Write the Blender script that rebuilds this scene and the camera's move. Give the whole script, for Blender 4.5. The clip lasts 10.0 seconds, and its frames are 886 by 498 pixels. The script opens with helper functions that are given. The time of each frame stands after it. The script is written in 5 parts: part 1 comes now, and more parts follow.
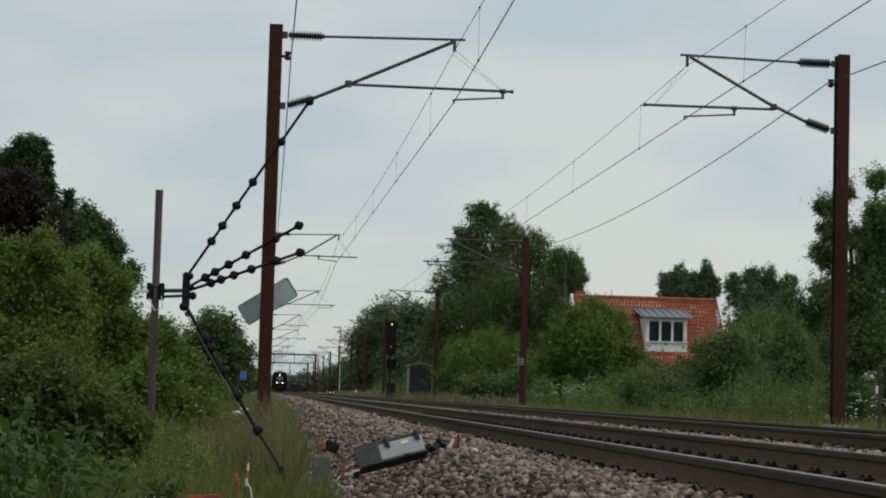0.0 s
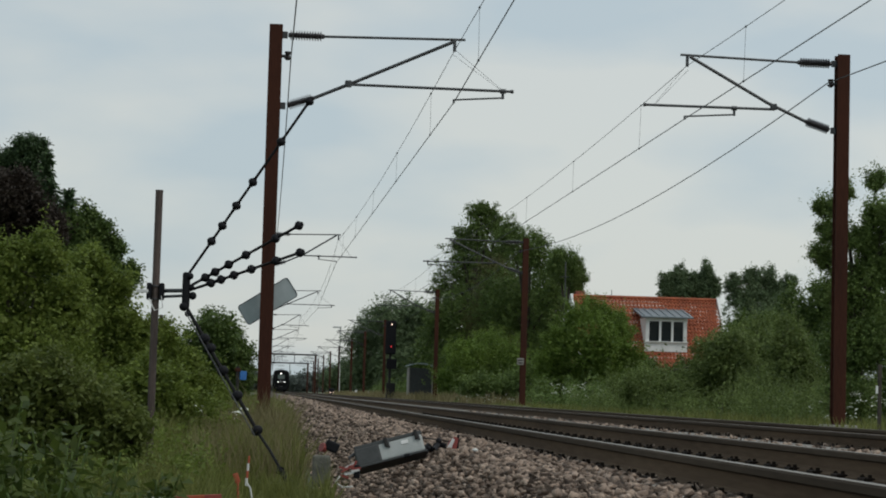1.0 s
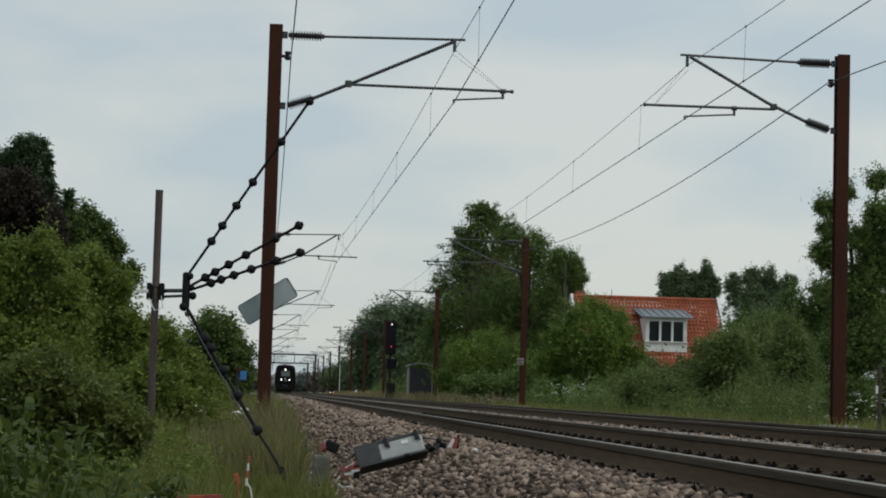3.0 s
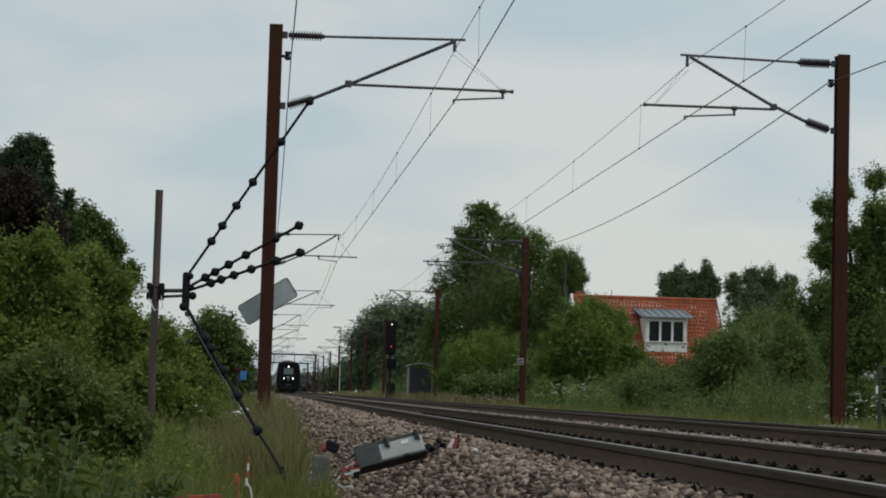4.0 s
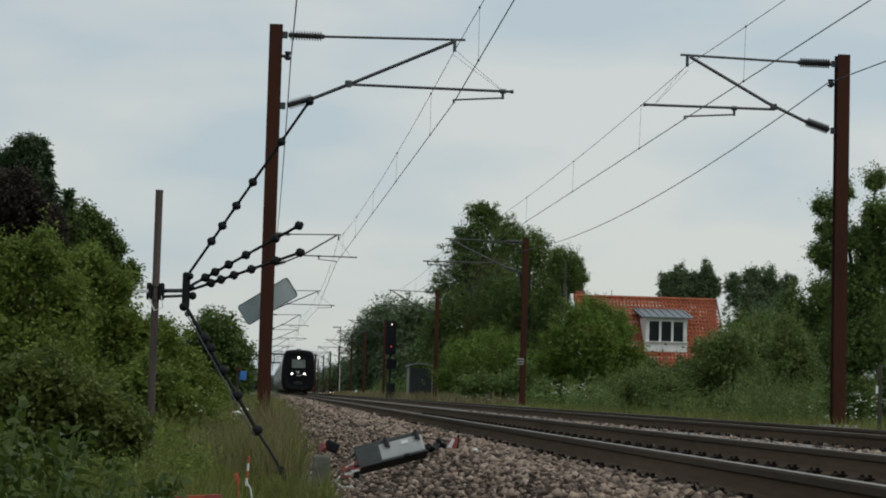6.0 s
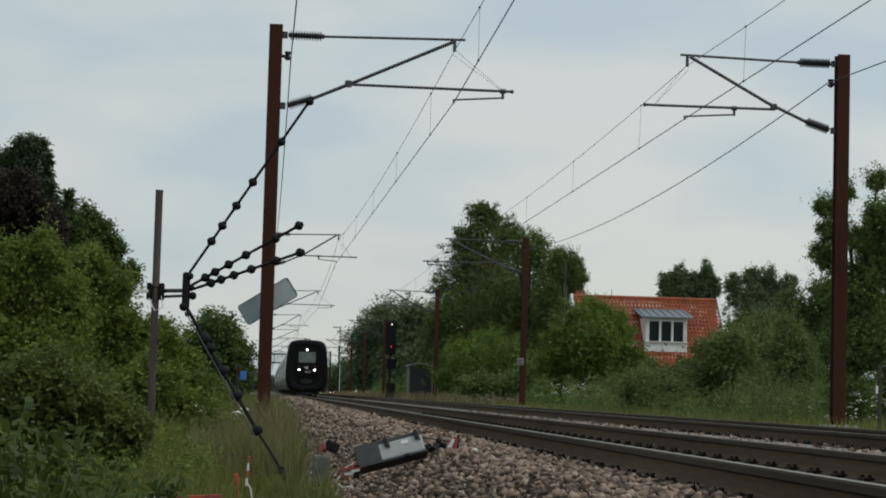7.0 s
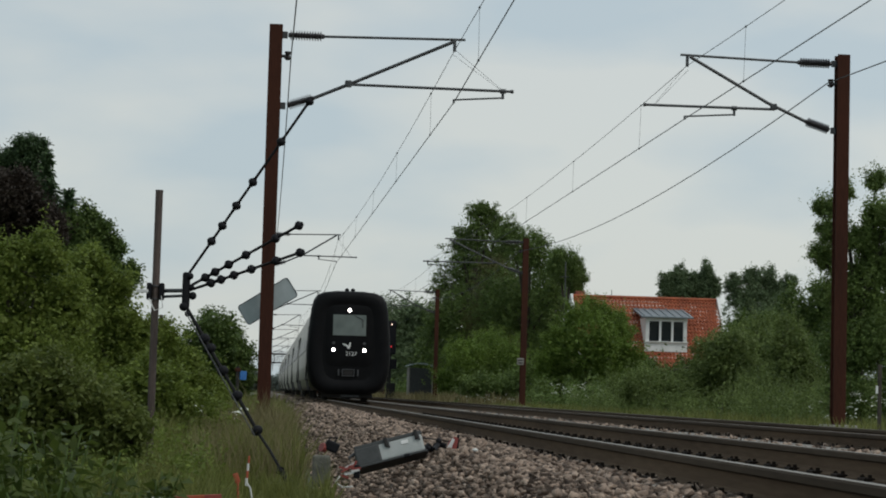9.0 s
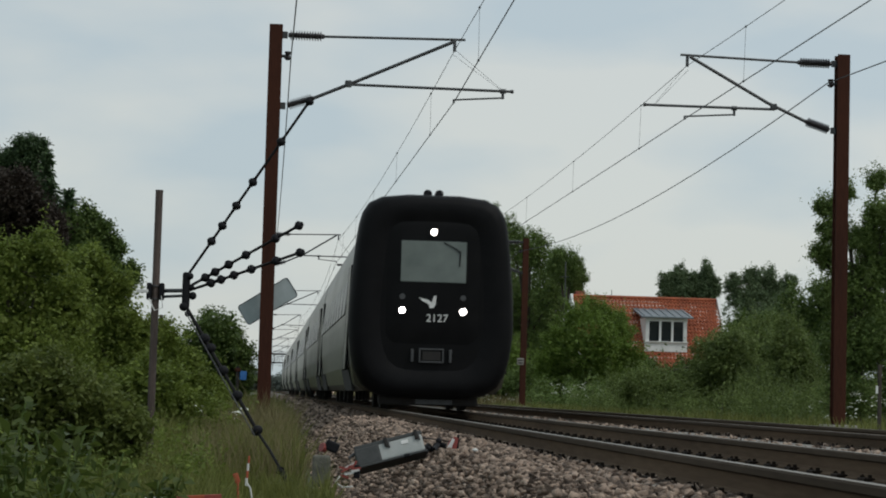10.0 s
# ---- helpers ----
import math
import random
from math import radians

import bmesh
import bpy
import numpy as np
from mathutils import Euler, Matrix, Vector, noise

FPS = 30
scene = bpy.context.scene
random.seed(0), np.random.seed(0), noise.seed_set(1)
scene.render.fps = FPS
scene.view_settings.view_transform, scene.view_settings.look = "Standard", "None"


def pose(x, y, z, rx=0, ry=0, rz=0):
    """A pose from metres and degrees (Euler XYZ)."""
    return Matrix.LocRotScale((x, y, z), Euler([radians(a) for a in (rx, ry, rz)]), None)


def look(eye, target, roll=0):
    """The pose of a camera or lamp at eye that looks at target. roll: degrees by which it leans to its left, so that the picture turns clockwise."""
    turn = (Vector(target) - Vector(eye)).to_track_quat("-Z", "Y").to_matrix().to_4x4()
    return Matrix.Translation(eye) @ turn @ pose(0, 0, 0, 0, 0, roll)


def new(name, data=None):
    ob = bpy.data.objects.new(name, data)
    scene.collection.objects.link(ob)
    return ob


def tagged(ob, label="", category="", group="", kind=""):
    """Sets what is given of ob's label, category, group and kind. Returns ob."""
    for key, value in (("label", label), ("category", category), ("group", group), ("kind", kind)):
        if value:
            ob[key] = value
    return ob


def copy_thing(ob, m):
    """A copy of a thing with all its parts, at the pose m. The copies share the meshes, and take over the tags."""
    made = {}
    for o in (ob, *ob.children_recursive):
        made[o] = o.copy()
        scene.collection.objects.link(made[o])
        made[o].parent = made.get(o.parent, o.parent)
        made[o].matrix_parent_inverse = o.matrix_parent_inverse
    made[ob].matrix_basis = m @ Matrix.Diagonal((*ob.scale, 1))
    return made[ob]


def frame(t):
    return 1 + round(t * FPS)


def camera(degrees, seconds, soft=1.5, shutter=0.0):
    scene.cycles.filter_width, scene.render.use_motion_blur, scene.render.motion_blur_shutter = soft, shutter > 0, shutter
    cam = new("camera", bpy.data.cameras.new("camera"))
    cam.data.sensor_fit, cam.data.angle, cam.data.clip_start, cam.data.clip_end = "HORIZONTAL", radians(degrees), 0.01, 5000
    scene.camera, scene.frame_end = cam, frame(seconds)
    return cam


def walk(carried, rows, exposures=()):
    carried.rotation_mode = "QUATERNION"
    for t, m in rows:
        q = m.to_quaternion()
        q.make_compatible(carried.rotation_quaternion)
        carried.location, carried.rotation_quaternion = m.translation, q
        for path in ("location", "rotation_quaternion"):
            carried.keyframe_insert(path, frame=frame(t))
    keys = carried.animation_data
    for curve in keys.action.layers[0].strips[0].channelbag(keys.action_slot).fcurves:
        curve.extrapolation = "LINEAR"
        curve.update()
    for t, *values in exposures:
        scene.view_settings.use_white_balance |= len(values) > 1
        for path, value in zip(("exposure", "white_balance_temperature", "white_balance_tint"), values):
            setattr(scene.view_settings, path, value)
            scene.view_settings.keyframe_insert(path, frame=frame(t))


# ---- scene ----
EYE = Vector((0.0, 0.0, 0.95))
PITCH, YAW, ROLL = radians(4.160), radians(4.976), 1.6
AIM = EYE + Vector((math.sin(YAW) * math.cos(PITCH), math.cos(YAW) * math.cos(PITCH), math.sin(PITCH)))
cam = camera(2 * math.degrees(math.atan(784 / 3550)), 10.0, soft=1.9, shutter=0.15)
STAND = look(EYE, AIM, ROLL)
walk(cam, [(0.0, STAND), (10.0, STAND)], exposures=[(0.0, 0.0), (10.0, 0.0)])

# ---- light ----
SUN_ELEV, SUN_TURN = radians(52), radians(52)
world = bpy.data.worlds.new("sky")
scene.world = world
world.use_nodes = True


def build_sky():
    nt = world.node_tree
    nt.nodes.clear()
    out = nt.nodes.new("ShaderNodeOutputWorld")
    bg = nt.nodes.new("ShaderNodeBackground")
    sky = nt.nodes.new("ShaderNodeTexSky")
    sky.sky_type, sky.sun_disc = "NISHITA", False
    sky.sun_elevation, sky.sun_rotation = SUN_ELEV, SUN_TURN
    sky.dust_density, sky.ozone_density = 2.0, 1.5
    gain = nt.nodes.new("ShaderNodeVectorMath")
    gain.operation = "SCALE"
    gain.inputs["Scale"].default_value = 0.11
    nt.links.new(sky.outputs[0], gain.inputs[0])
    co = nt.nodes.new("ShaderNodeTexCoord")
    mp = nt.nodes.new("ShaderNodeMapping")
    mp.inputs["Scale"].default_value = (1.0, 1.0, 2.6)
    mp.inputs["Location"].default_value = (0.35, 0.1, 0.22)
    mp.inputs["Rotation"].default_value = (0, radians(14), 0)
    nt.links.new(co.outputs["Generated"], mp.inputs[0])
    nz = nt.nodes.new("ShaderNodeTexNoise")
    nz.inputs["Scale"].default_value, nz.inputs["Detail"].default_value = 6.5, 5.0
    nz.inputs["Roughness"].default_value = 0.42
    nt.links.new(mp.outputs[0], nz.inputs["Vector"])
    ramp = nt.nodes.new("ShaderNodeValToRGB")
    ramp.color_ramp.elements[0].position, ramp.color_ramp.elements[0].color = 0.42, (0.475, 0.562, 0.60, 1)
    ramp.color_ramp.elements[1].position, ramp.color_ramp.elements[1].color = 0.62, (0.625, 0.658, 0.632, 1)
    # clouds thicken towards the horizon
    sep = nt.nodes.new("ShaderNodeSeparateXYZ")
    nt.links.new(co.outputs["Generated"], sep.inputs[0])
    low = nt.nodes.new("ShaderNodeMapRange")
    low.inputs["From Min"].default_value, low.inputs["From Max"].default_value = 0.08, 0.20
    low.inputs["To Min"].default_value, low.inputs["To Max"].default_value = 0.08, -0.05
    nt.links.new(sep.outputs["Z"], low.inputs["Value"])
    add = nt.nodes.new("ShaderNodeMath")
    nt.links.new(nz.outputs["Fac"], add.inputs[0])
    nt.links.new(low.outputs[0], add.inputs[1])
    # the cloud thins towards the side where the sun stands
    side = nt.nodes.new("ShaderNodeMapRange")
    side.inputs["From Min"].default_value, side.inputs["From Max"].default_value = -0.15, 0.32
    side.inputs["To Min"].default_value, side.inputs["To Max"].default_value = -0.04, 0.05
    nt.links.new(sep.outputs["X"], side.inputs["Value"])
    both = nt.nodes.new("ShaderNodeMath")
    nt.links.new(add.outputs[0], both.inputs[0])
    nt.links.new(side.outputs[0], both.inputs[1])
    nt.links.new(both.outputs[0], ramp.inputs[0])
    mix = nt.nodes.new("ShaderNodeMix")
    mix.data_type = "RGBA"
    mix.inputs["Factor"].default_value = 0.86
    nt.links.new(gain.outputs[0], mix.inputs[6])
    nt.links.new(ramp.outputs[0], mix.inputs[7])
    nt.links.new(mix.outputs[2], bg.inputs["Color"])
    bg.inputs["Strength"].default_value = 1.0
    nt.links.new(bg.outputs[0], out.inputs[0])


build_sky()
sun = new("sun", bpy.data.lights.new("sun", "SUN"))
sun.data.energy, sun.data.angle, sun.data.color = 1.0, radians(11), (1.0, 0.96, 0.9)
sun.matrix_world = look((0, 0, 60), Vector((0, 0, 60)) - Vector((math.sin(SUN_TURN) * math.cos(SUN_ELEV), -math.cos(SUN_TURN) * math.cos(SUN_ELEV), math.sin(SUN_ELEV))))

# ---- materials ----


def material(name, dark, light, rough=0.6, scale=8.0, metal=0.0, bump=0.0, fine=60.0, stretch=(1, 1, 1), per="", detail=4.0, spread=0.18, spec=0.5, part_share=0.6):
    """Two-scale noise between two colours; per: 'object' or 'island' varies whole pieces too."""
    m = bpy.data.materials.new(name)
    m.use_nodes = True
    nt = m.node_tree
    bsdf = nt.nodes["Principled BSDF"]
    bsdf.inputs["Metallic"].default_value = metal
    bsdf.inputs["Specular IOR Level"].default_value = spec
    co = nt.nodes.new("ShaderNodeTexCoord")
    mp = nt.nodes.new("ShaderNodeMapping")
    mp.inputs["Scale"].default_value = stretch
    nt.links.new(co.outputs["Object"], mp.inputs[0])
    big = nt.nodes.new("ShaderNodeTexNoise")
    big.inputs["Scale"].default_value, big.inputs["Detail"].default_value = scale, detail
    small = nt.nodes.new("ShaderNodeTexNoise")
    small.inputs["Scale"].default_value, small.inputs["Detail"].default_value = fine, 3.0
    for n in (big, small):
        nt.links.new(mp.outputs[0], n.inputs["Vector"])
    blend = nt.nodes.new("ShaderNodeMath")
    blend.operation = "MULTIPLY_ADD"
    blend.inputs[1].default_value = 0.4
    nt.links.new(small.outputs["Fac"], blend.inputs[0])
    part_of = nt.nodes.new("ShaderNodeMath")
    part_of.operation = "MULTIPLY"
    part_of.inputs[1].default_value = 0.6
    nt.links.new(big.outputs["Fac"], part_of.inputs[0])
    nt.links.new(part_of.outputs[0], blend.inputs[2])
    fac = blend.outputs[0]
    if per:
        src = nt.nodes.new("ShaderNodeObjectInfo" if per == "object" else "ShaderNodeNewGeometry")
        val = src.outputs["Random"] if per == "object" else src.outputs["Random Per Island"]
        mx = nt.nodes.new("ShaderNodeMix")
        mx.inputs["Factor"].default_value = part_share
        nt.links.new(fac, mx.inputs[2])
        nt.links.new(val, mx.inputs[3])
        fac, spread = mx.outputs[0], 0.32 if part_share < 0.5 else 0.34 if part_share > 0.7 else 0.4
    ramp = nt.nodes.new("ShaderNodeValToRGB")
    ramp.color_ramp.elements[0].position, ramp.color_ramp.elements[0].color = 0.5 - spread, (*dark, 1)
    ramp.color_ramp.elements[1].position, ramp.color_ramp.elements[1].color = 0.5 + spread, (*light, 1)
    nt.links.new(fac, ramp.inputs[0])
    nt.links.new(ramp.outputs[0], bsdf.inputs["Base Color"])
    rr = nt.nodes.new("ShaderNodeMapRange")
    rr.inputs["To Min"].default_value, rr.inputs["To Max"].default_value = max(0.02, rough - 0.12), min(1.0, rough + 0.12)
    nt.links.new(big.outputs["Fac"], rr.inputs["Value"])
    nt.links.new(rr.outputs[0], bsdf.inputs["Roughness"])
    if bump:
        bp = nt.nodes.new("ShaderNodeBump")
        bp.inputs["Strength"].default_value, bp.inputs["Distance"].default_value = bump, 0.01
        nt.links.new(small.outputs["Fac"], bp.inputs["Height"])
        nt.links.new(bp.outputs[0], bsdf.inputs["Normal"])
    return m


def leaf_material(name, dark, light, through_light=0.3):
    m = material(name, dark, light, rough=0.5, scale=1.1, fine=5.0, per="island", spec=0.25, part_share=0.4)
    nt = m.node_tree
    bsdf = nt.nodes["Principled BSDF"]
    out = nt.nodes["Material Output"]
    tr = nt.nodes.new("ShaderNodeBsdfTranslucent")
    mx = nt.nodes.new("ShaderNodeMixShader")
    mx.inputs[0].default_value = through_light
    src = bsdf.inputs["Base Color"].links[0].from_socket
    nt.links.new(src, tr.inputs["Color"])
    nt.links.new(bsdf.outputs[0], mx.inputs[1])
    nt.links.new(tr.outputs[0], mx.inputs[2])
    nt.links.new(mx.outputs[0], out.inputs["Surface"])
    return m


def glow_material(name, color, strength):
    m = bpy.data.materials.new(name)
    m.use_nodes = True
    b = m.node_tree.nodes["Principled BSDF"]
    b.inputs["Base Color"].default_value = (*color, 1)
    b.inputs["Emission Color"].default_value = (*color, 1)
    b.inputs["Emission Strength"].default_value = strength
    return m


RUST = material("rusted_steel", (0.037, 0.0125, 0.0075), (0.073, 0.025, 0.014), 0.85, 2.5, spec=0.2, bump=0.3, fine=40, stretch=(1, 1, 0.15))
RAIL_SIDE = material("rail_web_rust", (0.065, 0.043, 0.027), (0.135, 0.093, 0.060), 0.95, 3, spec=0.15, bump=0.3, fine=30, stretch=(1, 0.1, 1))
RAIL_TOP = material("polished_rail_head", (0.19, 0.172, 0.15), (0.27, 0.245, 0.215), 0.6, 2, metal=0.3, fine=30, stretch=(1, 0.05, 1))
RAIL_EDGE = material("worn_rail_head_side", (0.045, 0.033, 0.023), (0.085, 0.065, 0.047), 0.9, 3, spec=0.12, fine=30, stretch=(1, 0.1, 1))
CLIP = material("greasy_fastener", (0.010, 0.007, 0.005), (0.028, 0.02, 0.015), 0.9, 20, spec=0.15)
CONCRETE = material("weathered_concrete", (0.20, 0.19, 0.17), (0.36, 0.34, 0.31), 0.9, 5, bump=0.4, fine=80)
STONE = material("granite_ballast", (0.045, 0.029, 0.020), (0.47, 0.352, 0.272), 0.9, 14, bump=0.8, fine=110, per="object", part_share=0.72)
STONES = material("granite_ballast_bed", (0.045, 0.029, 0.020), (0.47, 0.352, 0.272), 0.9, 14, bump=0.8, fine=110, per="island", part_share=0.72)
# darker than the granite: shade in the gaps between stones is painted in
BED = material("gap_shaded_ballast", (0.045, 0.033, 0.026), (0.14, 0.105, 0.08), 0.95, 14, bump=0.6, fine=60)
SOIL = material("grassy_soil", (0.035, 0.045, 0.015), (0.09, 0.105, 0.036), 0.95, 0.8, bump=0.5, fine=14)
GALV = material("galvanised_tube", (0.05, 0.052, 0.055), (0.11, 0.112, 0.115), 0.55, 6, metal=0.5, fine=50)
WIRE = material("copper_wire_patina", (0.035, 0.04, 0.042), (0.07, 0.075, 0.078), 0.6, 3, metal=0.4)
INSUL = material("brown_porcelain", (0.025, 0.02, 0.022), (0.05, 0.042, 0.045), 0.3, 6)
BLACK = material("black_plastic", (0.006, 0.006, 0.008), (0.014, 0.014, 0.017), 0.7, 10, spec=0.2)
ROD = material("dark_steel_rod", (0.006, 0.006, 0.006), (0.015, 0.014, 0.014), 0.65, 8, spec=0.2)
POLE = material("rusty_scaffold_pole", (0.045, 0.032, 0.028), (0.11, 0.08, 0.068), 0.75, 5, bump=0.2, stretch=(1, 1, 0.2))
PLATE = material("grey_sign_back", (0.34, 0.40, 0.41), (0.46, 0.52, 0.53), 0.5, 4)
WHITE = material("white_paint", (0.62, 0.62, 0.60), (0.82, 0.82, 0.80), 0.5, 3)
RED = material("red_plastic", (0.20, 0.035, 0.03), (0.36, 0.07, 0.055), 0.5, 8)
ORANGE = material("faded_orange_plastic", (0.36, 0.06, 0.03), (0.5, 0.11, 0.05), 0.6, 8)
BLUE = material("blue_sign_enamel", (0.03, 0.14, 0.42), (0.05, 0.2, 0.52), 0.4, 5)
CASE = material("grey_plastic_case", (0.30, 0.32, 0.31), (0.44, 0.46, 0.445), 0.55, 6, fine=90)
CASE_DARK = material("dark_case_lid", (0.03, 0.032, 0.032), (0.06, 0.064, 0.062), 0.6, 8)
TRAIN_SIDE = material("silver_train_paint", (0.155, 0.149, 0.122), (0.215, 0.206, 0.172), 0.38, 1.2, metal=0.75, fine=12, stretch=(1, 0.2, 1))
TRAIN_LOW = material("dull_train_paint", (0.12, 0.115, 0.10), (0.20, 0.19, 0.165), 0.5, 1.5, metal=0.2, fine=14, stretch=(1, 0.2, 1))
RUBBER = material("black_rubber_nose", (0.003, 0.003, 0.0035), (0.007, 0.007, 0.008), 0.55, 3, fine=50, spec=0.13)
FACE = material("black_nose_panel", (0.003, 0.003, 0.0035), (0.006, 0.006, 0.0065), 0.45, 3, spec=0.12)
UNDER = material("black_underframe", (0.010, 0.009, 0.009), (0.025, 0.022, 0.02), 0.8, 6)
LAMP = glow_material("lit_headlamp", (1.0, 0.93, 0.86), 9.0)
LAMP_RED = glow_material("lit_red_signal", (1.0, 0.05, 0.06), 0.45)
LAMP_WARM = glow_material("lit_warm_signal", (1.0, 0.72, 0.55), 1.2)
BRICK = material("red_brick_wall", (0.22, 0.06, 0.04), (0.36, 0.12, 0.08), 0.9, 6, fine=40)
LEADROOF = material("grey_sheet_roof", (0.17, 0.20, 0.22), (0.25, 0.28, 0.30), 0.5, 2, metal=0.3)
BARK = material("bark", (0.03, 0.024, 0.018), (0.085, 0.07, 0.055), 0.95, 6, bump=0.6, stretch=(1, 1, 0.3))
PETAL = material("white_petals", (0.5, 0.52, 0.43), (0.74, 0.75, 0.68), 0.7, 5)


def glass_material():
    m = bpy.data.materials.new("window_glass")
    m.use_nodes = True
    b = m.node_tree.nodes["Principled BSDF"]
    b.inputs["Base Color"].default_value = (0.018, 0.022, 0.024, 1)
    b.inputs["Roughness"].default_value = 0.12
    b.inputs["Specular IOR Level"].default_value = 0.6
    return m


GLASS = glass_material()
LEAF = {
    "hedge": leaf_material("hedge_leaves", (0.08, 0.122, 0.024), (0.265, 0.33, 0.07), 0.4),
    "olive": leaf_material("olive_leaves", (0.068, 0.094, 0.024), (0.20, 0.24, 0.06), 0.4),
    "dark": leaf_material("dark_leaves", (0.046, 0.082, 0.024), (0.155, 0.22, 0.056)),
    "copper": leaf_material("copper_leaves", (0.028, 0.023, 0.018), (0.066, 0.05, 0.038)),
    "conifer": leaf_material("conifer_needles", (0.030, 0.060, 0.028), (0.09, 0.14, 0.055), 0.2),
    "birch": leaf_material("birch_leaves", (0.066, 0.11, 0.032), (0.205, 0.285, 0.078)),
    "brown": leaf_material("brownish_leaves", (0.068, 0.072, 0.025), (0.165, 0.17, 0.055)),
    # distance haze is painted into these two paler, greyer leaf colours
    "far": leaf_material("haze_tinted_leaves", (0.085, 0.13, 0.066), (0.20, 0.265, 0.13)),
    "haze": leaf_material("haze_painted_leaves", (0.13, 0.16, 0.14), (0.22, 0.25, 0.22), 0.3),
    "shrub": leaf_material("shrub_leaves", (0.08, 0.118, 0.036), (0.225, 0.29, 0.088), 0.38),
    "willow": leaf_material("willow_leaves", (0.076, 0.135, 0.022), (0.235, 0.33, 0.068), 0.4),
    "broad": leaf_material("broad_weed_leaves", (0.040, 0.066, 0.014), (0.12, 0.155, 0.032), 0.4),
}
GRASS = leaf_material("grass_blades", (0.085, 0.104, 0.024), (0.26, 0.27, 0.08), 0.38)
STRAW = leaf_material("dry_grass_heads", (0.14, 0.12, 0.055), (0.28, 0.24, 0.12), 0.35)

# ---- mesh helpers ----


def mesh_of(name, bm, mats, smooth=False):
    me = bpy.data.meshes.new(name)
    bm.normal_update()
    bm.to_mesh(me)
    bm.free()
    for m in mats if isinstance(mats, (list, tuple)) else [mats]:
        me.materials.append(m)
    if smooth:
        for p in me.polygons:
            p.use_smooth = True
    return me


def part(name, bm, mat, parent=None, label="", smooth=False):
    ob = new(name, mesh_of(name, bm, mat, smooth))
    ob.parent = parent
    if label:
        tagged(ob, label)
    return ob


def root(name, m, label, category, group="", kind=""):
    ob = new(name)
    ob.empty_display_size = 0.1
    ob.matrix_basis = m
    return tagged(ob, label, category, group, kind)


def box(x, y, z, sx, sy, sz, bevel=0.0, bm=None, turn=None):
    """A box centred at x, y, z."""
    bm = bm or bmesh.new()
    m = Matrix.Translation((x, y, z)) @ (turn or Matrix()) @ Matrix.Diagonal((sx, sy, sz, 1))
    got = bmesh.ops.create_cube(bm, size=1, matrix=m)
    if bevel:
        edges = list({e for v in got["verts"] for e in v.link_edges})
        bmesh.ops.bevel(bm, geom=edges, offset=bevel, segments=2, affect="EDGES", profile=0.6)
    return bm


def tube(points, radius, bm=None, sides=8, radii=None, caps=True):
    """A round bar through the points."""
    bm = bm or bmesh.new()
    pts = [Vector(p) for p in points]
    rings = []
    for i, p in enumerate(pts):
        d = (pts[min(i + 1, len(pts) - 1)] - pts[max(i - 1, 0)]).normalized()
        q = d.to_track_quat("Z", "Y")
        r = radii[i] if radii else radius
        rings.append([bm.verts.new(p + q @ Vector((math.cos(a) * r, math.sin(a) * r, 0))) for a in (math.tau * k / sides for k in range(sides))])
    for a, b in zip(rings, rings[1:]):
        for k in range(sides):
            bm.faces.new((a[k], a[(k + 1) % sides], b[(k + 1) % sides], b[k]))
    if caps:
        bm.faces.new(rings[0][::-1])
        bm.faces.new(rings[-1])
    return bm


def ball(p, r, bm=None, squash=1.0):
    bm = bm or bmesh.new()
    bmesh.ops.create_uvsphere(bm, u_segments=12, v_segments=8, radius=r, matrix=Matrix.Translation(p) @ Matrix.Diagonal((1, 1, squash, 1)))
    return bm


def prism(outline, y0, y1, bm=None, axis="y"):
    """An outline of (x, z) pairs drawn out from y0 to y1."""
    bm = bm or bmesh.new()
    a = [bm.verts.new((x, y0, z)) for x, z in outline]
    b = [bm.verts.new((x, y1, z)) for x, z in outline]
    n = len(a)
    for i in range(n):
        bm.faces.new((a[i], a[(i + 1) % n], b[(i + 1) % n], b[i]))
    bm.faces.new(a[::-1])
    bm.faces.new(b)
    return bm


def raw_mesh(name, verts, faces, mats, smooth=False):
    """Many small faces at once; faces: an array of quads or triangles."""
    me = bpy.data.meshes.new(name)
    verts, faces = np.asarray(verts, np.float32), np.asarray(faces, np.int32)
    k = faces.shape[1]
    me.vertices.add(len(verts))
    me.vertices.foreach_set("co", verts.ravel())
    me.loops.add(faces.size)
    me.loops.foreach_set("vertex_index", faces.ravel())
    me.polygons.add(len(faces))
    me.polygons.foreach_set("loop_start", np.arange(0, faces.size, k, dtype=np.int32))
    me.polygons.foreach_set("loop_total", np.full(len(faces), k, np.int32))
    if smooth:
        me.polygons.foreach_set("use_smooth", np.ones(len(faces), bool))
    me.update(calc_edges=True)
    for m in mats if isinstance(mats, (list, tuple)) else [mats]:
        me.materials.append(m)
    return me


# ---- ground and track ----
RAIL_Z, TRACKS = 0.65, (3.15, 7.40)
BED_Z = 0.46


def ground_height(x, y):
    """Verge left of the ballast low, the side beyond the second track higher."""
    if x < 0.75:
        return -0.06 - 0.05 * min(3.0, max(0.0, -x - 1)) * 0.3
    if x > 9.2:
        return 0.40 + min(1.2, 0.012 * (x - 9.2))
    return -0.06 + 0.36 * min(1.0, (x - 0.75) / 2.0)


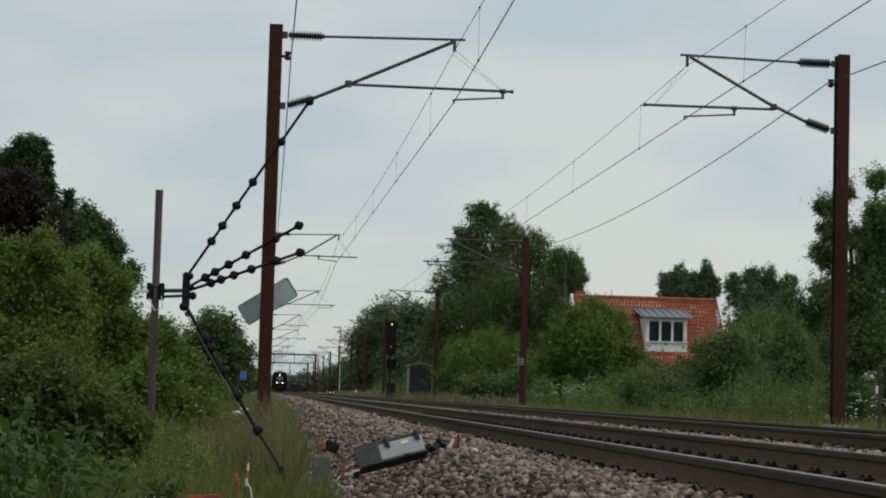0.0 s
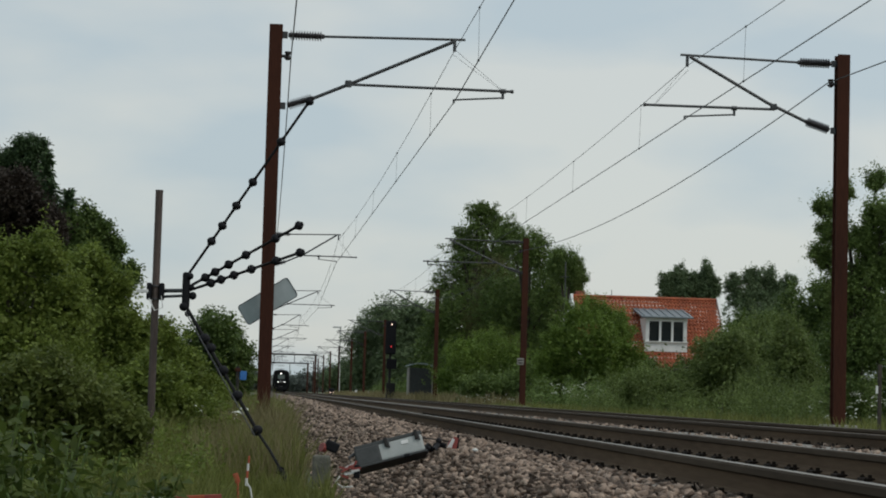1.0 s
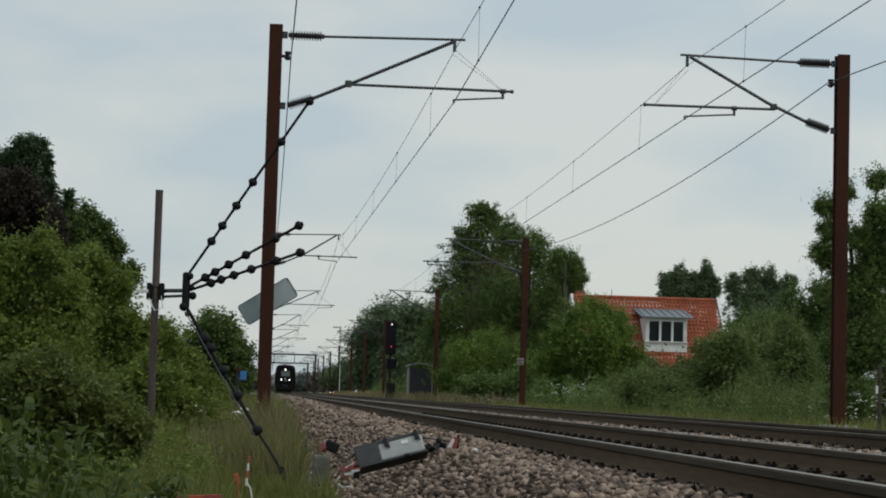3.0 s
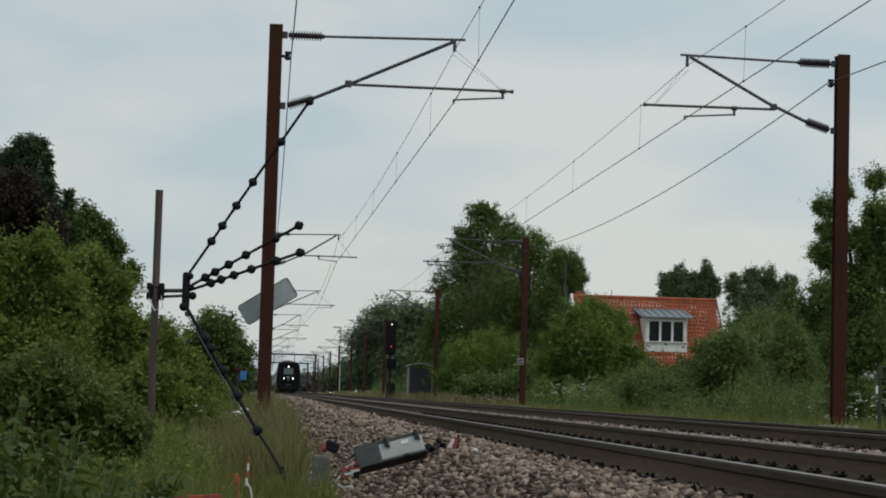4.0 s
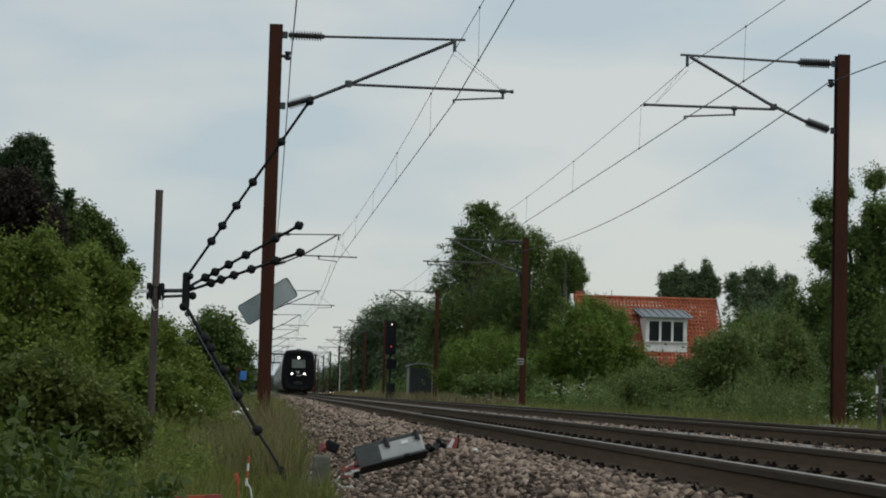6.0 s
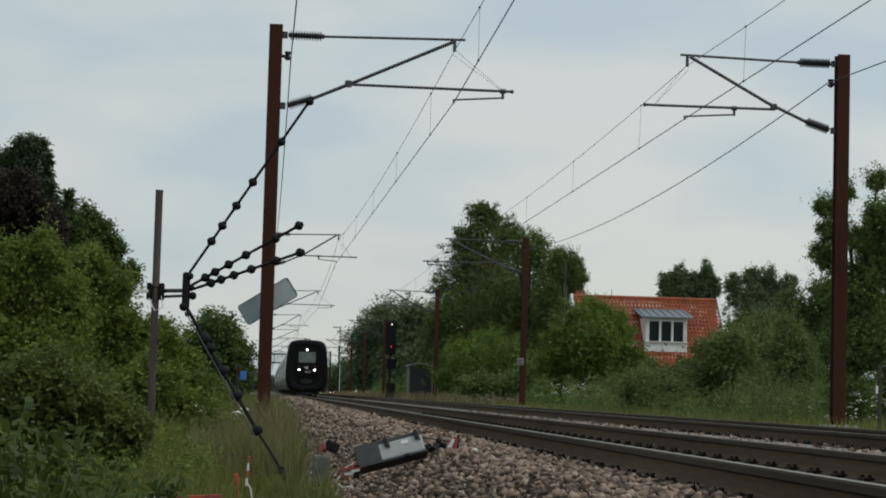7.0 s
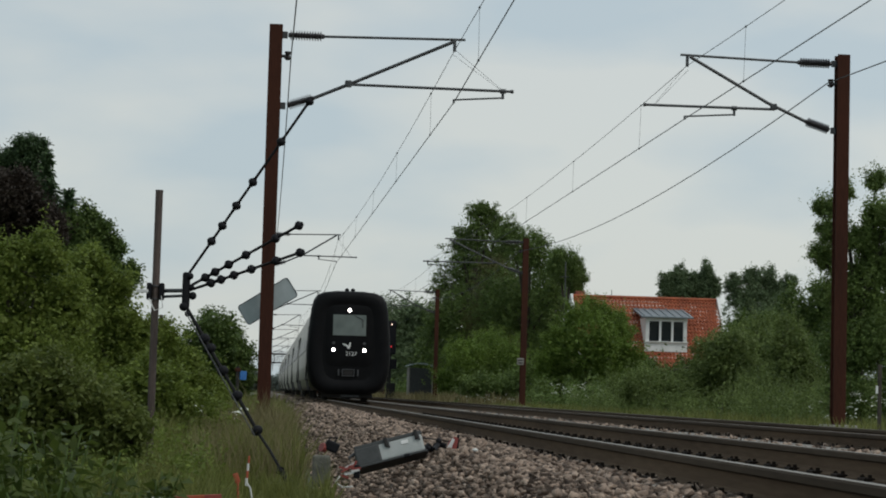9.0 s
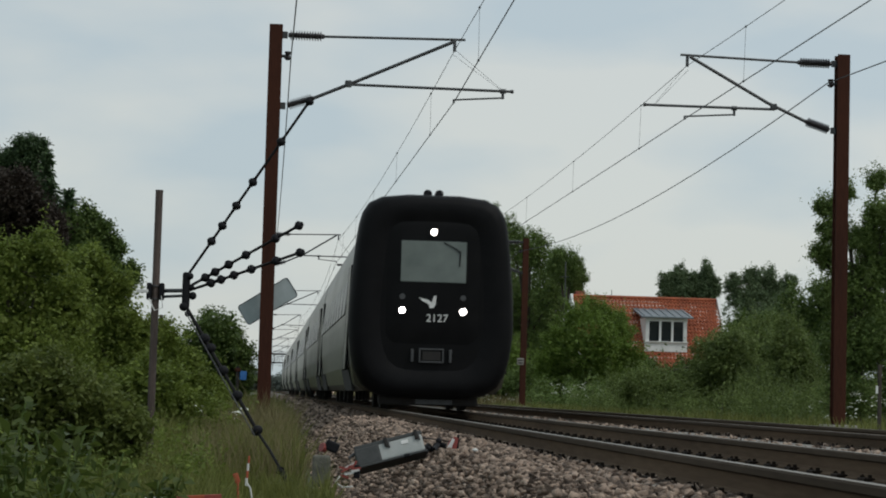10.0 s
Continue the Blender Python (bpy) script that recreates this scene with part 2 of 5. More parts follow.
def build_ground():
    xs = [-2500, -600, -150, -60, -25, -12, -7, -4, -2.5, -1.5, -0.8, -0.2, 0.3, 0.75, 1.5, 2.75, 5, 9.2, 9.8, 10.6, 12, 15, 20, 30, 60, 150, 600, 2500]
    ys = [-400, -60, -20, 0, 4, 8, 12, 16, 20, 25, 30, 36, 45, 60, 80, 110, 150, 210, 300, 450, 800, 1500, 4000]
    verts, faces = [], []
    for y in ys:
        for x in xs:
            verts.append((x, y, ground_height(x, y) + 0.06 * (noise.noise((x * 0.7, y * 0.7, 0)) if abs(x) < 40 and (x < 0.5 or x > 9.5) else 0)))
    n = len(xs)
    for j in range(len(ys) - 1):
        for i in range(n - 1):
            faces.append((j * n + i, j * n + i + 1, (j + 1) * n + i + 1, (j + 1) * n + i))
    g = new("ground", raw_mesh("ground", verts, faces, SOIL, True))
    tagged(g, "grassy dark soil of the railway verge", "ground", kind="structure")


build_ground()


def bed_top(x):
    """Ballast surface across both tracks."""
    if x < 1.45:
        return BED_Z - (1.45 - x) / 1.5
    if x > 9.1:
        return BED_Z - (x - 9.1) / 1.5
    if abs(x - TRACKS[0]) < 0.72 or abs(x - TRACKS[1]) < 0.72:
        return BED_Z - 0.075
    return BED_Z


def build_ballast():
    prof = [(0.62, -0.12), (1.45, BED_Z - 0.04), (2.35, BED_Z - 0.04), (2.45, BED_Z - 0.09), (3.85, BED_Z - 0.09), (4.0, BED_Z - 0.04), (6.5, BED_Z - 0.04), (6.7, BED_Z - 0.09), (8.1, BED_Z - 0.09), (8.3, BED_Z - 0.04), (9.1, BED_Z - 0.03), (9.75, 0.02), (9.7, -0.4), (0.65, -0.4)]
    bed = part("ballast_bed", prism(prof, -40, 900), BED)
    tagged(bed, "reddish grey crushed granite ballast under the tracks", "ballast", kind="structure")
    rng = np.random.default_rng(4)
    # a handful of angular stones
    shapes = []
    for k in range(10):
        bm = bmesh.new()
        s = np.array([rng.uniform(1.05, 1.65), rng.uniform(0.7, 1.1), rng.uniform(0.45, 0.8)])
        for _ in range(8):
            d = rng.normal(size=3)
            bm.verts.new(d / np.linalg.norm(d) * s * rng.uniform(0.75, 1.08))
        bmesh.ops.convex_hull(bm, input=bm.verts)
        bmesh.ops.triangulate(bm, faces=bm.faces)
        shapes.append(mesh_of("stone", bm, STONE))
    def scatter(x0, x1, y0, y1, count, r0, r1, rng):
        x, y = rng.uniform(x0, x1, count), rng.uniform(y0, y1, count)
        r = rng.uniform(r0, r1, count) * (0.8 + 0.4 * rng.random(count))
        z = np.array([bed_top(a) for a in x]) + rng.uniform(-0.05, 0.035, count) + r * 0.1
        return x, y, z, r
    # nearest stones as pieces
    x, y, z, r = scatter(0.75, 1.75, 8.6, 11.5, 300, 0.014, 0.036, rng)
    for i in range(300):
        ob = new("stone", shapes[i % 10])
        ob.parent = bed
        ob.matrix_basis = Matrix.LocRotScale((x[i], y[i], z[i] + 0.012), Euler(rng.uniform(0, 6.28, 3)), (r[i],) * 3)
    bases = []
    for me in shapes:
        v = np.array([w.co for w in me.vertices])
        f = np.array([p.vertices[:] for p in me.polygons])
        bases.append((v, f))
    def heap(label, zones):
        V, Fc, off = [], [], 0
        for zone in zones:
            x, y, z, r = scatter(*zone, rng)
            for b in range(10):
                pick = np.arange(b, len(x), 10)
                v, f = bases[b]
                n = len(pick)
                a = rng.uniform(0, 6.283, (n, 3))
                ca, sa = np.cos(a), np.sin(a)
                rz = np.zeros((n, 3, 3)); rx = np.zeros((n, 3, 3))
                rz[:, 0, 0], rz[:, 0, 1], rz[:, 1, 0], rz[:, 1, 1], rz[:, 2, 2] = ca[:, 0], -sa[:, 0], sa[:, 0], ca[:, 0], 1
                rx[:, 1, 1], rx[:, 1, 2], rx[:, 2, 1], rx[:, 2, 2], rx[:, 0, 0] = ca[:, 1], -sa[:, 1], sa[:, 1], ca[:, 1], 1
                pts = np.einsum("nij,njk,vk->nvi", rz, rx, v) * r[pick, None, None]
                pts += np.stack([x[pick], y[pick], z[pick]], 1)[:, None, :]
                V.append(pts.reshape(-1, 3))
                Fc.append((f[None] + (np.arange(n) * len(v))[:, None, None] + off).reshape(-1, 3))
                off += n * len(v)
        ob = new("ballast_stones", raw_mesh("ballast_stones", np.concatenate(V), np.concatenate(Fc), STONES))
        ob.parent = bed
        tagged(ob, label, kind="stuff")
    heap("loose angular reddish grey granite stones", [
        (0.55, 2.45, 8.4, 20, 21000, 0.011, 0.036), (0.55, 2.45, 20, 36, 15000, 0.02, 0.048),
        (0.55, 2.45, 36, 75, 7000, 0.036, 0.066), (0.5, 2.4, 75, 180, 5000, 0.06, 0.11),
        (2.5, 9.6, 12, 45, 5000, 0.03, 0.05), (4.3, 6.2, 14, 60, 3000, 0.035, 0.055)])
    return bed


def rail_profile(x):
    """Half-outline of a flat-bottomed rail, mirrored."""
    half = [(0.070, -0.172), (0.070, -0.162), (0.020, -0.148), (0.009, -0.13), (0.009, -0.055), (0.034, -0.042), (0.036, -0.012), (0.028, -0.001)]
    pts = [(x + a, RAIL_Z + b) for a, b in half] + [(x - a, RAIL_Z + b) for a, b in reversed(half)]
    return pts


def build_track(index, cx):
    tr = root("railway_track", Matrix(), "straight electrified railway track of brown rails on concrete sleepers", "track", "two parallel tracks", "structure")
    for side in (-1, 1):
        x = cx + side * 0.7525
        bm = prism(rail_profile(x), -40, 900)
        bm.faces.ensure_lookup_table()
        for f in bm.faces:
            c = f.calc_center_median()
            if c.z > RAIL_Z - 0.004 and abs(f.normal.z) > 0.3:
                f.material_index = 1
            elif c.z > RAIL_Z - 0.05:
                f.material_index = 2
        bm.normal_update()
        for f in bm.faces:
            c = f.calc_center_median()
            if abs(f.normal.z) > 0.7 and c.z > RAIL_Z - 0.01:
                f.material_index = 1
            elif abs(f.normal.x) > 0.3 and c.z > RAIL_Z - 0.05:
                f.material_index = 2
        part("rail", bm, [RAIL_SIDE, RAIL_TOP, RAIL_EDGE], tr, "brown rusty rail with a polished head")
    # sleepers with their fastenings
    sb = bmesh.new()
    box(0, 0, 0, 2.5, 0.26, 0.2, 0.02, sb)
    sleeper = mesh_of("sleeper", sb, CONCRETE)
    fb = bmesh.new()
    box(0, 0, -0.006, 0.075, 0.16, 0.024, 0.008, fb)
    tube([(-0.01, -0.05, 0.0), (-0.01, -0.05, 0.026)], 0.014, fb)
    tube([(-0.01, 0.09, 0.0), (0.0, 0.10, 0.016)], 0.014, fb)
    clip = mesh_of("rail_clip", fb, CLIP)
    for i in range(70 if index == 0 else 50):
        y = 6.48 + 0.6 * i
        s = new("sleeper", sleeper)
        s.parent = tr
        s.location = (cx, y, RAIL_Z - 0.172 - 0.1)
        for side in (-1, 1):
            for inner in (-1, 1):
                c = new("rail_clip", clip)
                c.parent = s
                c.location = (side * 0.7525 + inner * 0.088, 0, 0.118)
                c.scale = (inner, 1, 1)
    far = bmesh.new()
    for i in range(400):
        y = 6.48 + 0.6 * ((70 if index == 0 else 50) + i)
        bmesh.ops.create_cube(far, size=1, matrix=Matrix.Translation((cx, y, RAIL_Z - 0.27)) @ Matrix.Diagonal((2.5, 0.26, 0.2, 1)))
    tagged(part("far_sleepers", far, CONCRETE, tr), "row of concrete sleepers", kind="stuff")


# ---- overhead line ----


def insulator(a, b, parent, mat=INSUL):
    """A ribbed insulator between two points."""
    a, b = Vector(a), Vector(b)
    n = 12
    points, radii = [a], [0.04]
    for k in range(n):
        for e, r in ((0.0, 0.045), (0.28, 0.092), (0.5, 0.086), (0.62, 0.045)):
            points.append(a.lerp(b, 0.05 + 0.9 * (k + e) / n))
            radii.append(r)
    bm = tube(points + [b], 0.04, None, 10, radii=radii + [0.04])
    return part("insulator", bm, mat, parent, "dark ribbed porcelain insulator")


# reach of the arms from the mast: end of top tube, end of registration tube, its drop, the contact wire, the messenger
ARM_FAR = (3.38, 4.25, 4.08, 3.20, 3.19)
ARM_NEAR = (2.90, 3.55, 2.02, 2.74, 2.80)
ARM_FAR_RIGHT = (3.38, 4.25, 4.08, 2.95, 2.98)
ARM_NEAR_RIGHT = (3.10, 3.77, 2.06, 3.0, 2.97)


def build_mast(side, foot, arm, rise, low):
    """A rolled-steel mast at the origin; side 1 reaches to the right, -1 to the left."""
    mast = root("catenary_mast", Matrix(), "rust-brown steel H-beam mast carrying overhead wire arms", "catenary mast", "masts along the line")
    top = 7.42 + rise
    bm = prism([(-0.118, -0.118), (0.118, -0.118), (0.118, -0.098), (0.075, -0.09), (0.075, 0.09), (0.118, 0.098), (0.118, 0.118), (-0.118, 0.118), (-0.118, 0.098), (-0.075, 0.09), (-0.075, -0.09), (-0.118, -0.098)], foot, top)
    bmesh.ops.rotate(bm, verts=bm.verts, cent=(0, 0, 0), matrix=Matrix.Rotation(radians(90), 3, "X"))
    part("post", bm, RUST, mast)
    part("footing", box(0, 0, foot + 0.05, 0.6, 0.6, 0.5, 0.03), CONCRETE, mast, "concrete foundation block")
    u = side
    t_end, r_end, drop, w, ms = arm
    for z in (7.25, 5.98):
        part("bracket", box(u * 0.16, 0, z + rise, 0.10, 0.06, 0.12, 0.01), GALV, mast)
    part("bracket", box(u * 0.17, 0, 6.87 + rise, 0.12, 0.05, 0.05, 0.01), GALV, mast)
    up = Matrix.Translation((0, 0, rise))
    insulator((u * 0.22, 0, 7.25 + rise), (u * 0.86, 0, 7.25 + rise), mast)
    insulator((u * 0.24, 0, 5.99 + rise), (u * 0.70, 0, 6.14 + rise), mast)
    part("top_tube", tube([(u * 0.84, 0, 7.25 + rise), (u * t_end, 0, 7.30 + rise)], 0.023), GALV, mast)
    part("diagonal_tube", tube([(u * 0.66, 0, 6.12 + rise), (u * 1.43, 0, 6.46 + rise), (u * (t_end - 0.18), 0, 7.27 + rise)], 0.031), GALV, mast)
    reg = rise + low
    part("registration_tube", tube([(u * 1.30, 0, 6.41 + reg), (u * r_end, 0, 6.40 + reg)], 0.025), GALV, mast)
    part("tube_end_cap", tube([(u * (r_end - 0.03), 0, 6.40 + reg), (u * (r_end + 0.02), 0, 6.40 + reg)], 0.034), GALV, mast)
    part("swivel_clamp", box(u * 1.31, 0, 6.42 + reg * 0.5 + rise * 0.5, 0.12, 0.10, 0.12, 0.02), GALV, mast)
    bm = tube([(u * drop, 0, 6.44 + reg), (u * drop, 0, 6.26 + reg)], 0.025)
    tube([(u * (drop - 0.05), 0, 6.40 + reg), (u * (drop + 0.05), 0, 6.40 + reg)], 0.042, bm)
    tube([(u * drop, 0, 6.28 + reg), (u * w, 0, 6.21 + reg)], 0.016, bm)
    tube([(u * w, 0, 6.22 + reg), (u * w, 0, 6.15 + reg)], 0.02, bm)
    part("steady_arm", bm, GALV, mast)
    bm = tube([(u * ms, 0, 7.29 + rise), (u * ms, 0, 7.08 + rise)], 0.03)
    part("clamp", bm, GALV, mast)
    part("stay_wire", tube([(u * ms, 0, 7.12 + rise), (u * (r_end - 0.2), 0, 6.43 + reg)], 0.003), WIRE, mast)
    part("stay_wire", tube([(u * (ms - 0.02), 0, 7.02 + rise), (u * (r_end - 0.2), 0, 6.41 + reg)], 0.003), WIRE, mast)
    part("feeder_insulator", tube([(u * 0.22, 0, z + rise) for z in (6.80, 6.84, 6.87, 6.95)], 0.04, radii=[0.03, 0.07, 0.035, 0.06]), INSUL, mast)
    return mast


LEFT_MASTS = [-10.5, 35.4, 81, 127, 168, 209, 248, 287, 325, 363, 402, 441]
RIGHT_MASTS = [-9.5, 36.7, 82.7, 125.5, 180, 216, 249, 291, 329, 367, 404, 441]


def build_line(side, mast_x, ys, foot, rise, order, low=0.0):
    """Masts with their arms in turn, and the wires from mast to mast."""
    kinds = {}
    arms = []
    for i, y in enumerate(ys):
        arm = order[i % 2]
        arms.append(arm)
        if arm in kinds:
            copy_thing(kinds[arm], pose(mast_x, y, 0))
        else:
            kinds[arm] = build_mast(side, foot, arm, rise, low)
            kinds[arm].matrix_basis = pose(mast_x, y, 0)
    wires = root("overhead_wires", Matrix(), "thin dark messenger and contact wires with droppers", "overhead wire", "overhead wires")
    fx = mast_x + side * 0.28
    for (a, b, p, q) in zip(ys, ys[1:], arms, arms[1:]):
        ca, cb = mast_x + side * p[3], mast_x + side * q[3]
        ma, mb = mast_x + side * p[4], mast_x + side * q[4]
        part("contact_wire", tube([(ca, a, 6.16 + rise + low), (cb, b, 6.16 + rise + low)], 0.009, None, 5), WIRE, wires)
        steps = [k / 12 for k in range(13)]
        part("messenger_wire", tube([(ma + (mb - ma) * s, a + (b - a) * s, 7.10 + rise - 4 * 0.28 * s * (1 - s)) for s in steps], 0.006, None, 5), WIRE, wires)
        part("feeder_wire", tube([(fx, a + (b - a) * s, 6.88 + rise - 4 * 0.60 * s * (1 - s)) for s in steps], 0.011, None, 5), WIRE, wires)
        for k in range(1, 6):
            s = (k - 0.5) / 5
            y = a + (b - a) * s
            hi = (ma + (mb - ma) * s, y, 7.10 + rise - 4 * 0.28 * s * (1 - s))
            lo = (ca + (cb - ca) * s, y, 6.16 + rise + low)
            bm = tube([lo, hi], 0.003, None, 4)
            ball(hi, 0.02, bm)
            ball(lo, 0.02, bm)
            part("dropper", bm, WIRE, wires)


build_line(1, 0.0, LEFT_MASTS, -0.2, 0.0, (ARM_NEAR, ARM_FAR))
build_line(-1, 10.66, RIGHT_MASTS, 0.3, 0.13, (ARM_FAR_RIGHT, ARM_NEAR_RIGHT), -0.07)

# ---- plants ----


def leaf_cloud(centres, size, rng, droop=0.0, slim=0.5, up=0.3):
    """Folded pointed leaves at the given points: two triangles pairs each, as quads."""
    n = len(centres)
    d = rng.normal(size=(n, 3))
    d[:, 2] = d[:, 2] * 0.7 - droop
    d /= np.linalg.norm(d, axis=1)[:, None]
    nrm = rng.normal(size=(n, 3))
    nrm[:, 2] += up * 3
    side = np.cross(d, nrm)
    side /= np.linalg.norm(side, axis=1)[:, None] + 1e-9
    L = size * rng.uniform(0.6, 1.25, n)[:, None]
    base = centres
    tip = centres + d * L
    mid = centres + d * L * 0.45
    fold = np.cross(side, d) * L * 0.12
    a = mid + side * L * slim * 0.5 + fold
    b = mid - side * L * slim * 0.5 + fold
    verts = np.stack([base, a, tip, b], 1).reshape(-1, 3)
    faces = np.arange(4 * n).reshape(n, 4)
    return verts, faces


def build_tree(name, leaf, size, count, label, category, lobes, droop=0.15, clumps=16, shoots=0.06, twig=7):
    """A tree or bush: trunk and limbs to each lobe, and leaves in twig clusters over the lobes."""
    rng = np.random.default_rng(abs(hash_of(label)) % 100000)
    x0 = float(np.mean([l[0] for l in lobes]))
    y0 = float(np.mean([l[1] for l in lobes]))
    z0 = ground_height(x0, y0) - 0.05
    thing = root(name, pose(x0, y0, z0), label, category, "trees and bushes beside the line")
    off = np.array([x0, y0, z0])
    count = int(count * 0.86)
    vol = np.array([l[3] * l[4] + l[3] * l[5] for l in lobes])
    share = vol / vol.sum()
    pts = []
    wood = bmesh.new()
    top = max(l[2] + l[5] for l in lobes) - z0
    thick = max(0.05, 0.022 * top)
    lean = rng.uniform(-0.15, 0.15, 2)
    stem = [(0, 0, 0), (lean[0], lean[1], top * 0.3), (lean[0] * 1.5, lean[1], top * 0.62)]
    tube(stem, thick, wood, 8, radii=[thick * 1.3, thick, thick * 0.55])
    for l, s in zip(lobes, share):
        c, r = np.array(l[:3]) - off, np.array(l[3:])
        q = np.array(stem[1]) * (1 - rng.uniform(0.2, 0.8)) + np.array(stem[2]) * 0.4
        mid = (q + c) / 2 + rng.normal(size=3) * 0.1 * r
        tube([q, mid, c], thick * 0.5, wood, 6, radii=[thick * 0.55, thick * 0.38, thick * 0.15])
        m = max(40, int(0.85 * count * s / twig / 4))
        for _ in range(7):
            e = rng.normal(size=3)
            e /= np.linalg.norm(e)
            tip = c + e * r * rng.uniform(0.75, 1.02)
            tube([c - e * r * 0.1, c + e * r * 0.5 + rng.normal(size=3) * 0.05 * r, tip], thick * 0.2, wood, 4, radii=[thick * 0.2, thick * 0.12, thick * 0.04])
        # clumps bulge from the lobe; twigs of leaves cover each clump
        for _ in range(clumps):
            o = rng.normal(size=3)
            o /= np.linalg.norm(o)
            cc = c + o * r * rng.uniform(0.55, 0.85)
            rr = r * rng.uniform(0.26, 0.48) * np.array([1, 1, 0.75])
            mm = max(6, m // clumps)
            e = rng.normal(size=(mm, 3))
            e[:, 2] += 0.6
            e /= np.linalg.norm(e, axis=1)[:, None]
            cl = cc + e * rr * rng.uniform(0.55, 1.08, mm)[:, None]
            cl[:, 2] = np.maximum(cl[:, 2], 0.05 + 0.2 * rng.random(mm))
            shoot = np.where(rng.random(mm) < shoots, 2.5, 1.0)
            for k in range(4):
                way = e + o * 0.5 + rng.normal(size=(mm, 3)) * 0.55
                way[:, 2] += np.where(shoot > 1, 1.6, 0.35 - droop * 2)
                way /= np.linalg.norm(way, axis=1)[:, None]
                length = size * rng.uniform(1.0, 3.2, mm) * shoot
                for j in range(twig):
                    pts.append(cl + way * (length * (j / twig))[:, None] + rng.normal(size=(mm, 3)) * size * 0.35)
        # a loose skin of leaves closes the lobe between the clumps
        n = int(count * s * 0.42)
        e = rng.normal(size=(n, 3))
        e /= np.linalg.norm(e, axis=1)[:, None]
        pts.append(c + e * r * rng.uniform(0.62, 0.95, n)[:, None])
    pts = np.concatenate(pts)
    v, f = leaf_cloud(pts, size * 0.95, rng, droop)
    # larger inner leaves close the crown
    core = []
    for l, s in zip(lobes, share):
        m = int(count * s * 0.36)
        e = rng.normal(size=(m, 3))
        e *= (rng.random(m) ** 0.4 * 0.68 / np.linalg.norm(e, axis=1))[:, None]
        core.append(np.array(l[:3]) - off + e * np.array(l[3:]))
    v2, f2 = leaf_cloud(np.concatenate(core), size * 1.9, rng, droop, 0.7)
    v, f = np.concatenate([v, v2]), np.concatenate([f, f2 + len(v)])
    crown = new("crown", raw_mesh("crown", v, f, LEAF[leaf]))
    crown.parent = thing
    tagged(crown, kind="stuff")
    part("trunk", wood, BARK, thing, "bare brown trunk and limbs")
    return thing


def hash_of(text):
    h = 7
    for ch in text:
        h = (h * 31 + ord(ch)) % 1000003
    return h


build_tree("hedge_bush", "hedge", 0.058, 21000, "dense light green hedge bush beside the verge", "bush", [(-2.77, 21.83, 2.18, 0.38, 0.38, 0.38), (-2.45, 21.96, 2.34, 0.28, 0.28, 0.28), (-2.92, 22.09, 1.43, 0.59, 0.59, 0.71), (-2.25, 22.2, 1.72, 0.44, 0.44, 0.53), (-2.47, 21.84, 1.19, 0.52, 0.52, 0.52)], 0.15, 11, 0.08, 7)
build_tree("hedge_bush", "hedge", 0.062, 23000, "rounded olive green bush at the foot of the trees", "bush", [(-2.47, 27.84, 2.59, 0.35, 0.35, 0.35), (-2.16, 27.96, 2.26, 0.3, 0.3, 0.3), (-2.27, 28.07, 1.79, 0.47, 0.47, 0.47), (-1.99, 28.25, 1.29, 0.56, 0.56, 0.56), (-2.44, 27.82, 0.96, 0.59, 0.59, 0.59), (-1.79, 28.0, 1.72, 0.24, 0.24, 0.24)], 0.15, 11, 0.08, 7)
build_tree("hedge_bush", "hedge", 0.068, 15840, "low green bush beside the rusty pole", "bush", [(-1.84, 34.8, 1.73, 0.43, 0.43, 0.43), (-1.48, 34.91, 1.16, 0.61, 0.61, 0.61), (-0.94, 35.07, 0.68, 0.47, 0.47, 0.47)], 0.15, 11, 0.08, 7)
build_tree("broadleaf_tree", "dark", 0.143, 10080, "dark round-crowned broadleaf tree", "tree", [(-1.78, 74.26, 2.79, 1.23, 1.23, 1.31), (-1.02, 75.0, 1.98, 0.72, 0.72, 1.06), (-2.26, 75.63, 1.73, 1.06, 1.06, 1.06)], 0.15, 11, 0.03, 11)
build_tree("copper_beech", "copper", 0.121, 14400, "dark copper-leaved beech tree", "tree", [(-6.85, 51.6, 5.64, 0.87, 0.87, 0.87), (-6.35, 51.91, 5.66, 0.58, 0.58, 0.58), (-6.0, 52.07, 5.21, 0.5, 0.5, 0.5), (-6.7, 52.36, 4.84, 0.81, 0.81, 0.81), (-5.59, 51.87, 4.81, 0.44, 0.44, 0.44)], 0.15, 11, 0.015, 7)
build_tree("broadleaf_tree", "dark", 0.12, 13000, "dark green broadleaf tree beside the conifers", "tree", [(-5.75, 59.71, 5.54, 0.64, 0.64, 0.64), (-5.18, 59.93, 5.52, 0.44, 0.44, 0.61), (-5.1, 60.1, 4.83, 0.68, 0.68, 0.68), (-4.64, 60.18, 4.94, 0.41, 0.41, 0.45), (-4.2, 59.89, 4.26, 0.37, 0.37, 0.37), (-5.75, 60.0, 4.72, 0.93, 0.93, 0.93), (-4.66, 60.21, 4.01, 0.71, 0.71, 0.71)], 0.15, 11, 0.004, 11)
